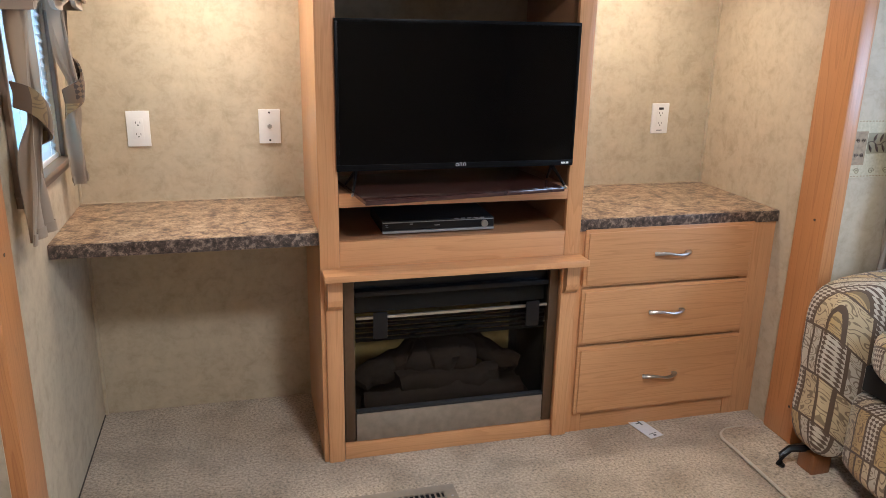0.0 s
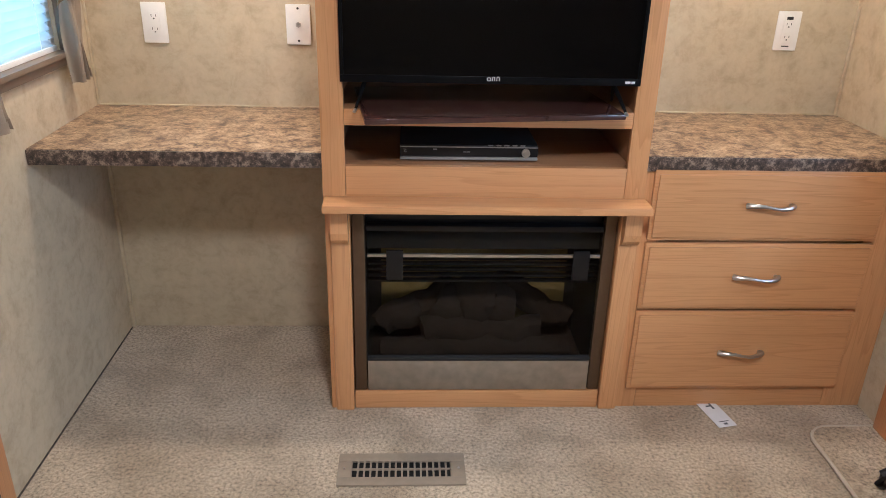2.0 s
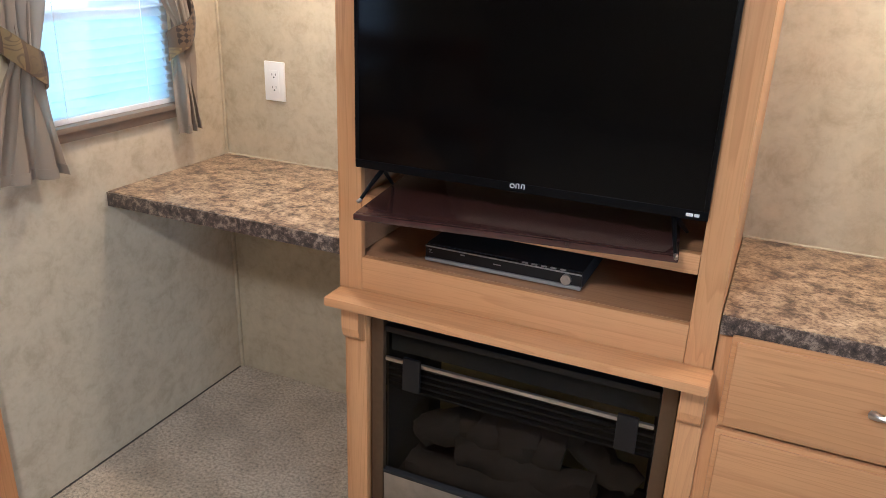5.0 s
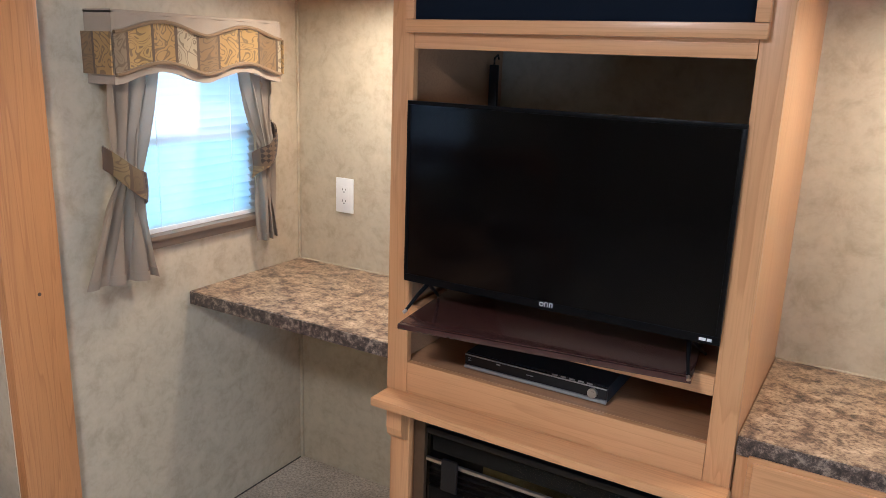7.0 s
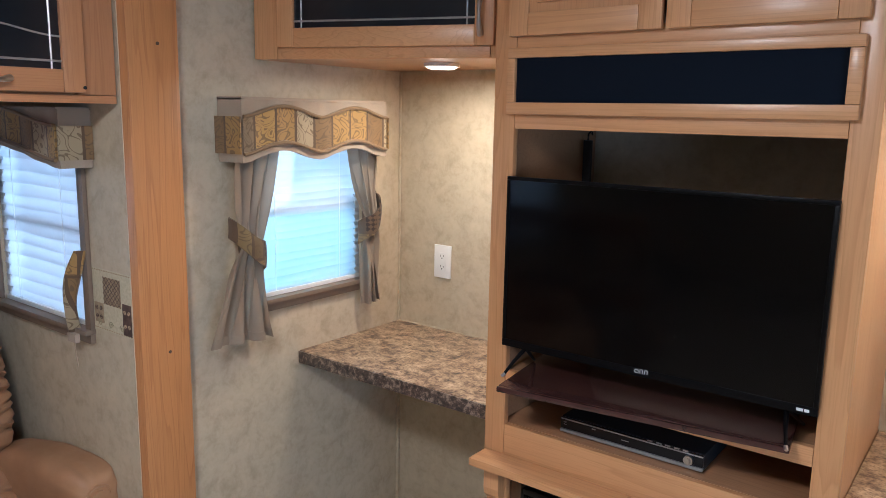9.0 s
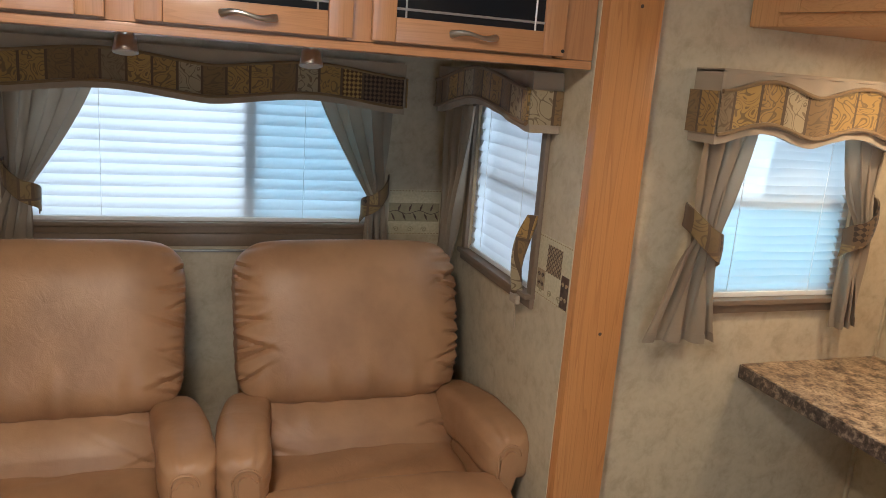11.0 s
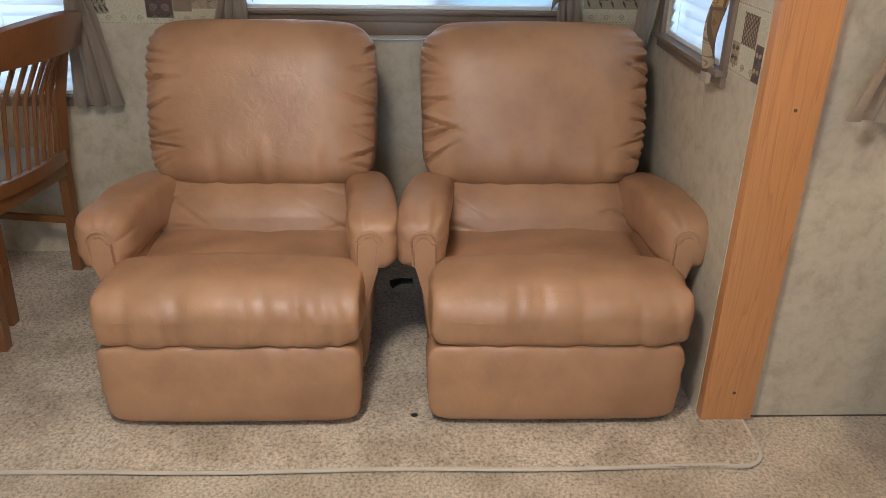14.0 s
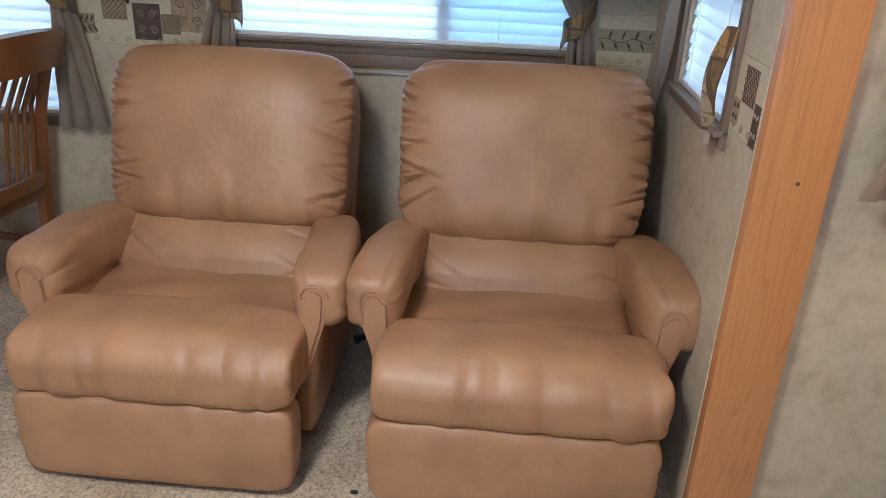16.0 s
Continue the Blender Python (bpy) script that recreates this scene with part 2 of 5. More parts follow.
def patchwork(name, across, up, block=0.12, height=0.16, gold=True, lattice=95, skew=False):
    """Woven patchwork: blocks in gold, tan and brown with scrolls, dots and lattices. across and up: the axes of the cloth."""
    m, n, l, b = material(name)
    tc = n.new("ShaderNodeTexCoord")
    sep = n.new("ShaderNodeSeparateXYZ")
    l.new(tc.outputs["Object"], sep.inputs[0])
    com = n.new("ShaderNodeCombineXYZ")
    if skew:
        for k, (own_axis, share) in enumerate(((across, 0.6), (up, 0.8))):
            lean = n.new("ShaderNodeMath")
            lean.operation, lean.inputs[1].default_value = "MULTIPLY_ADD", share
            l.new(sep.outputs[0], lean.inputs[0])
            l.new(sep.outputs[own_axis], lean.inputs[2])
            l.new(lean.outputs[0], com.inputs[k])
    else:
        l.new(sep.outputs[across], com.inputs[0])
        l.new(sep.outputs[up], com.inputs[1])
    bricks = n.new("ShaderNodeTexBrick")
    bricks.offset, bricks.squash, bricks.squash_frequency = 0.37, 0.62, 2
    bricks.inputs["Scale"].default_value = 1.0
    bricks.inputs["Brick Width"].default_value, bricks.inputs["Row Height"].default_value = block, height
    bricks.inputs["Mortar Size"].default_value, bricks.inputs["Mortar Smooth"].default_value = 0.004, 0.0
    bricks.inputs["Color1"].default_value, bricks.inputs["Color2"].default_value = (0, 0, 0, 1), (1, 1, 1, 1)
    bricks.inputs["Mortar"].default_value = (0.5, 0.5, 0.5, 1)
    l.new(com.outputs[0], bricks.inputs["Vector"])
    if gold == "tie":
        tones = [(0.0, (0.22, 0.145, 0.055)), (0.3, (0.14, 0.09, 0.038)), (0.56, (0.10, 0.06, 0.028)), (0.81, (0.26, 0.175, 0.07)), (0.92, (0.18, 0.115, 0.048)), (1.0, (0.22, 0.15, 0.065))]
    elif gold:
        tones = [(0.0, (0.33, 0.195, 0.055)), (0.18, (0.20, 0.118, 0.045)), (0.36, (0.34, 0.265, 0.155)), (0.56, (0.135, 0.078, 0.04)), (0.70, (0.40, 0.245, 0.07)), (0.86, (0.22, 0.155, 0.085))]
    else:
        tones = [(0.0, (0.56, 0.44, 0.26)), (0.22, (0.52, 0.45, 0.33)), (0.4, (0.46, 0.31, 0.12)), (0.56, (0.52, 0.45, 0.34)), (0.81, (0.52, 0.40, 0.22)), (1.0, (0.56, 0.48, 0.36))]
    r = ramp(n, tones)
    r.color_ramp.interpolation = "CONSTANT"
    l.new(bricks.outputs["Color"], r.inputs["Fac"])
    # scrolls: contour lines of a distorted field
    f = n.new("ShaderNodeTexNoise")
    f.inputs["Scale"].default_value, f.inputs["Detail"].default_value, f.inputs["Distortion"].default_value = 15, 0, 2.2
    l.new(com.outputs[0], f.inputs["Vector"])
    w = n.new("ShaderNodeMath")
    w.operation, w.inputs[1].default_value = "MULTIPLY", 5.0
    l.new(f.outputs["Fac"], w.inputs[0])
    fr = n.new("ShaderNodeMath")
    fr.operation = "FRACT"
    l.new(w.outputs[0], fr.inputs[0])
    line = ramp(n, [(0.0, (1, 1, 1)), (0.24, (1, 1, 1)), (0.30, (0, 0, 0)), (1.0, (0, 0, 0))])
    l.new(fr.outputs[0], line.inputs["Fac"])
    # lattice in every other tone
    ck = n.new("ShaderNodeTexChecker")
    ck.inputs["Scale"].default_value = lattice
    rot = n.new("ShaderNodeMapping")
    rot.inputs["Rotation"].default_value = (0, 0, radians(45))
    l.new(com.outputs[0], rot.inputs["Vector"])
    l.new(rot.outputs[0], ck.inputs["Vector"])
    ck.inputs["Color1"].default_value, ck.inputs["Color2"].default_value = (1, 1, 1, 1), (0.22, 0.16, 0.12, 1)
    which = ramp(n, [(0.0, (0, 0, 0)), (0.55, (0, 0, 0)), (0.56, (1, 1, 1)), (0.8, (1, 1, 1)), (0.81, (0, 0, 0))])
    which.color_ramp.interpolation = "CONSTANT"
    l.new(bricks.outputs["Color"], which.inputs["Fac"])
    c = mix(n, l, "MULTIPLY", which.outputs["Color"], r.outputs["Color"], ck.outputs["Color"])
    inverse = n.new("ShaderNodeMath")
    inverse.operation, inverse.inputs[0].default_value = "SUBTRACT", 1.0
    l.new(which.outputs["Color"], inverse.inputs[1])
    both = n.new("ShaderNodeMath")
    both.operation = "MULTIPLY"
    l.new(inverse.outputs[0], both.inputs[0])
    l.new(line.outputs["Color"], both.inputs[1])
    fade = n.new("ShaderNodeMath")
    fade.operation, fade.inputs[1].default_value = "MULTIPLY", 0.75
    l.new(both.outputs[0], fade.inputs[0])
    c = mix(n, l, "MIX", fade.outputs[0], c, (0.12, 0.075, 0.035))
    c = mix(n, l, "MIX", bricks.outputs["Fac"], c, (0.10, 0.06, 0.03))
    l.new(c, b.inputs["Base Color"])
    b.inputs["Roughness"].default_value, b.inputs["Sheen Weight"].default_value = 0.75, 0.2
    t = n.new("ShaderNodeTexNoise")
    t.inputs["Scale"].default_value = 600
    l.new(tc.outputs["Object"], t.inputs["Vector"])
    k = n.new("ShaderNodeBump")
    k.inputs["Strength"].default_value, k.inputs["Distance"].default_value = 0.3, 0.0008
    l.new(t.outputs["Fac"], k.inputs["Height"])
    l.new(k.outputs["Normal"], b.inputs["Normal"])
    return m


def shade_cloth(name, colour, clear=0.25):
    """Thin white blind: lets light through, and a little of the view."""
    m, n, l, b = material(name)
    n.remove(b)
    d, t, s = n.new("ShaderNodeBsdfDiffuse"), n.new("ShaderNodeBsdfTranslucent"), n.new("ShaderNodeBsdfTransparent")
    d.inputs[0].default_value = t.inputs[0].default_value = (*colour, 1)
    a, c = n.new("ShaderNodeMixShader"), n.new("ShaderNodeMixShader")
    a.inputs[0].default_value, c.inputs[0].default_value = 0.65, clear
    l.new(d.outputs[0], a.inputs[1])
    l.new(t.outputs[0], a.inputs[2])
    l.new(a.outputs[0], c.inputs[1])
    l.new(s.outputs[0], c.inputs[2])
    l.new(c.outputs[0], n["Material Output"].inputs[0])
    return m


def glass(name, colour=(1, 1, 1), rough=0.0, ior=1.5):
    m, n, l, b = material(name)
    n.remove(b)
    g, s = n.new("ShaderNodeBsdfGlossy"), n.new("ShaderNodeBsdfTransparent")
    g.inputs["Roughness"].default_value = rough
    s.inputs[0].default_value = (*colour, 1)
    f, k = n.new("ShaderNodeFresnel"), n.new("ShaderNodeMixShader")
    f.inputs[0].default_value = ior
    l.new(f.outputs[0], k.inputs[0])
    l.new(s.outputs[0], k.inputs[1])
    l.new(g.outputs[0], k.inputs[2])
    l.new(k.outputs[0], n["Material Output"].inputs[0])
    return m


def glow(name, colour, strength):
    m, n, l, b = material(name)
    b.inputs["Emission Color"].default_value, b.inputs["Emission Strength"].default_value = (*colour, 1), strength
    b.inputs["Base Color"].default_value = (*colour, 1)
    return m


WALL = wallpaper("wallpaper_tan", (0.53, 0.452, 0.318), (0.435, 0.355, 0.235))
OAK_X, OAK_Y, OAK_Z = (oak("oak_" + "xyz"[i], i) for i in range(3))
OAK_COL = oak("oak_column", 2, (0.58, 0.268, 0.095), (0.38, 0.155, 0.050), figure=0.5)
# same oak for the slide-out cabinet, its dimmer light put into the tone
OAK_DIM_Y, OAK_DIM_Z = oak("oak_dim_y", 1, (0.52, 0.255, 0.112), (0.36, 0.165, 0.07)), oak("oak_dim_z", 2, (0.52, 0.255, 0.112), (0.36, 0.165, 0.07))
# cabinet oak darkened: the shade inside bay and niche is in the colour
OAK_IN_SHADE = oak("oak_shaded_inside", 0, (0.38, 0.20, 0.095), (0.25, 0.13, 0.06), 0.5)
CHERRY = oak("chair_wood", 2, (0.23, 0.092, 0.030), (0.15, 0.055, 0.018), 0.32)
CARPET = carpet("carpet_beige", (0.51, 0.415, 0.292), (0.16, 0.118, 0.075))
BINDING = weave("carpet_binding", (0.58, 0.50, 0.38))
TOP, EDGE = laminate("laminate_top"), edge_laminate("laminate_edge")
LEATHER = leather("leather_tan", (0.41, 0.225, 0.112), (0.31, 0.163, 0.080))
TAUPE = weave("curtain_taupe", (0.40, 0.315, 0.225))
DRAPE = weave("curtain_drape", (0.42, 0.335, 0.245), through_light=0.38)
ROPE = weave("rope_trim", (0.24, 0.15, 0.07), scale=300)
PATCH_YZ = patchwork("patchwork_side", 1, 2)
PATCH_XZ = patchwork("patchwork_end", 0, 2)
TIE_YZ = patchwork("tieback_side", 1, 2, 0.06, 0.12, "tie")
TIE_XZ = patchwork("tieback_end", 0, 2, 0.06, 0.12, "tie")
SOFA_YZ = patchwork("sofa_cloth_front", 1, 2, 0.055, 0.15, False, 90, True)
SOFA_XY = patchwork("sofa_cloth_top", 1, 2, 0.08, 0.10, False, 90, True)
BLACK = plain("black_plastic", (0.007, 0.007, 0.008), 0.30)
BLACK.node_tree.nodes["Principled BSDF"].inputs["Specular IOR Level"].default_value = 0.3
TVBLACK = plain("television_black", (0.003, 0.003, 0.0035), 0.35, grain=0, bump=0)
TVBLACK.node_tree.nodes["Principled BSDF"].inputs["Specular IOR Level"].default_value = 0.12
MATT = plain("matt_black", (0.010, 0.010, 0.011), 0.7)
SCREEN = plain("screen_black", (0.0012, 0.0012, 0.0015), 0.10, grain=0, bump=0)
SCREEN.node_tree.nodes["Principled BSDF"].inputs["Specular IOR Level"].default_value = 0.24
CLOTH = plain("speaker_cloth", (0.006, 0.009, 0.016), 0.85, scale=900, bump=0.3)
CLOTH.node_tree.nodes["Principled BSDF"].inputs["Specular IOR Level"].default_value = 0.08
SHELF = plain("espresso_shelf", (0.048, 0.019, 0.016), 0.22, grain=0.25, scale=40, coat=0.5)
WHITE = plain("white_plastic", (0.80, 0.79, 0.76), 0.35, grain=0.02)
SLOT = plain("slot_dark", (0.03, 0.03, 0.03), 0.6)
STEEL = plain("brushed_steel", (0.46, 0.44, 0.41), 0.34, 1.0, 0.12, 30)
DARKCHROME = plain("dark_chrome", (0.30, 0.29, 0.28), 0.13, 1.0, 0.08)
CHROME = plain("satin_nickel", (0.52, 0.50, 0.48), 0.30, 1.0, 0.05)
SILVER = plain("silver_plastic", (0.36, 0.35, 0.34), 0.35, 0.6)
BRONZE = plain("bronze_metal", (0.13, 0.085, 0.05), 0.4, 0.7)
VENTM = plain("vent_tan", (0.33, 0.27, 0.20), 0.45, 0.2)
FRAME = plain("window_frame_brown", (0.20, 0.145, 0.10), 0.45)
ALU = plain("window_frame_grey", (0.55, 0.56, 0.56), 0.4)
LOG = plain("ceramic_log", (0.022, 0.013, 0.009), 0.9, 0, 0.5, 45, 0.8)
BACKING = plain("firebox_back", (0.46, 0.35, 0.14), 0.5, 0, 0.1)
LEAD = plain("lead_came", (0.55, 0.56, 0.57), 0.35, 0.8)
DARKGLASS = plain("smoked_glass", (0.012, 0.014, 0.018), 0.12, grain=0, bump=0)
CLEAR, SMOKE = glass("clear_glass"), glass("smoked_clear_glass", (0.74, 0.71, 0.64), 0.0, 1.16)
BLIND = shade_cloth("blind_white", (0.86, 0.88, 0.90), 0.10)
SHADE = shade_cloth("shade_white", (0.88, 0.92, 0.95), 0.42)
FROST = shade_cloth("frosted_glass", (0.85, 0.85, 0.82), 0.2)
CEIL = plain("ceiling_white", (0.62, 0.59, 0.52), 0.7)
PAPER = plain("paper_white", (0.78, 0.78, 0.80), 0.6, grain=0.02)
INK = plain("ink_grey", (0.10, 0.10, 0.12), 0.6)
SUEDE = weave("seat_pad", (0.26, 0.22, 0.17))
BORDER_CREAM = plain("border_cream", (0.55, 0.49, 0.33), 0.6, 0, 0.12, 120)
BORDER_TAN = plain("border_tan", (0.34, 0.25, 0.15), 0.6, 0, 0.25, 90)
BORDER_BROWN = plain("border_brown", (0.09, 0.055, 0.04), 0.6, 0, 0.4, 60)
BORDER_VINE = plain("border_vine", (0.30, 0.26, 0.16), 0.6, 0, 0.1)
OUTSIDE = glow("daylight_backdrop", (0.78, 0.91, 1.0), 1.4)
PUCK = glow("lit_lens", (1.0, 0.86, 0.62), 9.0)
DUCT_BLACK = plain("dark_void", (0.004, 0.004, 0.004), 0.9)

# ---- building helpers ----
ORIGIN = {}


def thing(name, at, label, category, group=""):
    """An Empty at the thing's base; its parts are built in world metres."""
    ob = new(name)
    ob.location = at
    ob.empty_display_size = 0.1
    ORIGIN[ob] = Vector(at)
    return tagged(ob, label, category, group)


def finish(name, bm, mat, smooth=True):
    me = bpy.data.meshes.new(name)
    bmesh.ops.recalc_face_normals(bm, faces=bm.faces)
    bm.to_mesh(me)
    bm.free()
    for m in mat if isinstance(mat, (list, tuple)) else [mat]:
        me.materials.append(m)
    if smooth:
        me.polygons.foreach_set("use_smooth", [True] * len(me.polygons))
        me.set_sharp_from_angle(angle=radians(35))
    return me


def part(name, bm, mat, parent, label="", smooth=True):
    org = ORIGIN[parent]
    for v in bm.verts:
        v.co -= org
    ob = new(name, finish(name, bm, mat, smooth))
    ob.parent = parent
    ORIGIN[ob] = org
    return tagged(ob, label)


def setting(name, bm, mat, label, category, smooth=True):
    ob = new(name, finish(name, bm, mat, smooth))
    ORIGIN[ob] = Vector()
    return tagged(ob, label, category, kind="structure")


def box(x0, x1, y0, y1, z0, z1, bevel=0.002, bm=None, turn=None, seg=2):
    """A bevelled box, added to bm."""
    own = bmesh.new()
    bmesh.ops.create_cube(own, size=1)
    for v in own.verts:
        v.co = Vector(((x0 + x1) / 2 + v.co.x * (x1 - x0), (y0 + y1) / 2 + v.co.y * (y1 - y0), (z0 + z1) / 2 + v.co.z * (z1 - z0)))
    b = min(bevel, 0.45 * min(abs(x1 - x0), abs(y1 - y0), abs(z1 - z0)))
    if b > 0:
        bmesh.ops.bevel(own, geom=own.edges[:], offset=b, segments=seg, affect="EDGES", profile=0.6)
    if turn is not None:
        bmesh.ops.transform(own, matrix=turn, verts=own.verts)
    return join(bm, own)


def join(bm, own):
    if bm is None:
        return own
    me = bpy.data.meshes.new("t")
    own.to_mesh(me)
    own.free()
    bm.from_mesh(me)
    bpy.data.meshes.remove(me)
    return bm


def boxes(*specs, bevel=0.002):
    bm = None
    for s in specs:
        bm = box(*s, bevel=bevel, bm=bm)
    return bm


def tube(points, radius, sides=8, bm=None, closed=False):
    """A round bar along points; radius: one number or one for each point."""
    own = bmesh.new()
    pts = [Vector(p) for p in points]
    rings = []
    up = Vector((0.13, 0.21, 0.97)).normalized()
    for i, p in enumerate(pts):
        a, b = pts[max(0, i - 1)], pts[min(len(pts) - 1, i + 1)]
        if closed:
            a, b = pts[i - 1], pts[(i + 1) % len(pts)]
        d = (b - a).normalized()
        s = d.cross(up).normalized()
        u = s.cross(d)
        r = radius if isinstance(radius, (int, float)) else radius[i]
        rings.append([own.verts.new(p + r * (math.cos(k * math.tau / sides) * s + math.sin(k * math.tau / sides) * u)) for k in range(sides)])
    pairs = list(zip(rings, rings[1:])) + ([(rings[-1], rings[0])] if closed else [])
    for a, b in pairs:
        for k in range(sides):
            own.faces.new((a[k], a[(k + 1) % sides], b[(k + 1) % sides], b[k]))
    if not closed:
        own.faces.new(rings[0][::-1])
        own.faces.new(rings[-1])
    return join(bm, own)


def disc(centre, axis, radius, depth, sides=20, bm=None, top=None):
    """A short cylinder or cone along axis, from centre."""
    own = bmesh.new()
    bmesh.ops.create_cone(own, cap_ends=True, segments=sides, radius1=radius, radius2=radius if top is None else top, depth=depth)
    m = Matrix.Translation(Vector(centre) + Vector(axis).normalized() * depth / 2) @ Vector(axis).to_track_quat("Z", "Y").to_matrix().to_4x4()
    bmesh.ops.transform(own, matrix=m, verts=own.verts)
    return join(bm, own)


def grid(nu, nv, f, bm=None, thick=0.0, ends=True):
    """A sheet of f(u, v) with u, v from 0 to 1, with thickness along its normal."""
    own = bmesh.new()
    rows = [[own.verts.new(f(i / nu, j / nv)) for i in range(nu + 1)] for j in range(nv + 1)]
    for j in range(nv):
        for i in range(nu):
            own.faces.new((rows[j][i], rows[j][i + 1], rows[j + 1][i + 1], rows[j + 1][i]))
    if thick:
        own.normal_update()
        back = [[own.verts.new(v.co - v.normal * thick) for v in r] for r in rows]
        for j in range(nv):
            for i in range(nu):
                own.faces.new((back[j][i], back[j + 1][i], back[j + 1][i + 1], back[j][i + 1]))
        rim = [(0, i) for i in range(nu)] + [(j, nu) for j in range(nv)] + [(nv, i) for i in range(nu, 0, -1)] + [(j, 0) for j in range(nv, 0, -1)]
        for (a, c), (d, e) in zip(rim, rim[1:] + rim[:1]):
            own.faces.new((rows[a][c], back[a][c], back[d][e], rows[d][e]))
    return join(bm, own)


def cushion(centre, size, n=16, power=4.0, shape=None, turn=None):
    """A stuffed form: a rounded box of half sizes, shaped by shape(unit, place)."""
    own = bmesh.new()
    seen = {}

    def vert(a):
        key = tuple(round(c, 5) for c in a)
        if key not in seen:
            s = sum(abs(c) ** power for c in a) ** (1 / power)
            u = Vector([c / s for c in a])
            p = Vector([u[i] * size[i] for i in range(3)])
            if shape:
                p = Vector(shape(u, p))
            if turn is not None:
                p = turn @ p
            seen[key] = own.verts.new(p + Vector(centre))
        return seen[key]

    steps = [math.tan((2 * i / n - 1) * 0.7) / math.tan(0.7) for i in range(n + 1)]
    for axis in range(3):
        for side in (-1, 1):
            for i in range(n):
                for j in range(n):
                    quad = []
                    for di, dj in ((0, 0), (1, 0), (1, 1), (0, 1)):
                        a = [0, 0, 0]
                        a[axis], a[(axis + 1) % 3], a[(axis + 2) % 3] = side, steps[i + di], steps[j + dj]
                        quad.append(vert(a))
                    own.faces.new(quad if side > 0 else quad[::-1])
    return own


# ---- structure: shell of the room ----
FLOOR_N = -6.2
setting("floor", boxes((-0.06, 2.40, FLOOR_N, 0.06, -0.05, 0.0)), CARPET, "beige flecked carpet over the whole living room floor", "carpet")
setting("wall_north", boxes((-0.06, 2.40, 0.0, 0.06, 0.0, 2.20)), WALL, "mottled tan wallpapered rear wall behind the cabinet", "wall")


def hole_wall(axis, at, thick, a0, a1, z0, z1, holes):
    """A wall across one axis with window holes (b0, b1, c0, c1)."""
    specs = []
    cuts = sorted(holes)
    edge = a0
    for b0, b1, c0, c1 in cuts:
        specs += [(edge, b0, z0, z1), (b0, b1, z0, c0), (b0, b1, c1, z1)]
        edge = b1
    specs.append((edge, a1, z0, z1))
    lo, hi = sorted((at, at + thick))
    if axis == "x":
        return boxes(*[(lo, hi, p, q, r, s) for p, q, r, s in specs], bevel=0)
    return boxes(*[(p, q, lo, hi, r, s) for p, q, r, s in specs], bevel=0)


DESK_WIN = (-0.69, -0.20, 0.97, 1.47)
BIG_WIN = (-2.50, -1.32, 0.95, 1.47)
END_WIN = (-0.74, -0.22, 0.93, 1.45)
DIN_WIN = (-4.15, -3.06, 0.64, 1.45)
setting("wall_west_rear", hole_wall("x", 0.0, -0.06, -0.99, 0.0, 0.0, 2.20, [DESK_WIN]), WALL, "mottled tan wallpapered side wall with a small window", "wall", False)
setting("wall_slide_end", hole_wall("y", -1.058, 0.05, -1.12, -0.002, 0.0, 2.05, [END_WIN]), WALL, "mottled tan end wall of the recliner slide-out", "wall", False)
setting("wall_slide_back", hole_wall("x", -1.06, -0.06, FLOOR_N, -1.06, 0.0, 2.05, [BIG_WIN, DIN_WIN]), WALL, "mottled tan back wall of the slide-out with wide windows", "wall", False)
setting("wall_south", boxes((-1.12, 3.46, FLOOR_N - 0.06, FLOOR_N, 0.0, 2.20)), WALL, "plain tan wall closing the far end", "wall")
SOFA_WIN = (-2.65, -1.35, 0.98, 1.48)
SEND_WIN = (2.60, 3.12, 0.66, 1.45)
setting("wall_east_rear", boxes((2.335, 2.395, -0.69, 0.0, 0.0, 2.20), bevel=0), WALL, "mottled tan wallpapered side wall beside the drawers", "wall", False)
setting("wall_sofa_end", hole_wall("y", -0.742, 0.05, 2.337, 3.46, 0.0, 2.05, [SEND_WIN]), WALL, "mottled wallpapered end wall of the sofa slide-out", "wall", False)
setting("wall_sofa_back", hole_wall("x", 3.30, 0.06, FLOOR_N, -0.742, 0.0, 2.05, [SOFA_WIN]), WALL, "mottled wallpapered back wall of the sofa slide-out", "wall", False)
setting("ceiling", boxes((-0.06, 2.40, FLOOR_N, 0.06, 2.16, 2.22), (-1.12, 0.0, FLOOR_N, -1.0, 2.02, 2.08), (2.36, 3.46, FLOOR_N, -0.74, 2.02, 2.08), (-0.06, -0.02, FLOOR_N, -1.06, 2.05, 2.2), (2.36, 2.42, FLOOR_N, -0.74, 2.05, 2.2)), CEIL, "cream ceiling panels over the room and slide-outs", "ceiling")


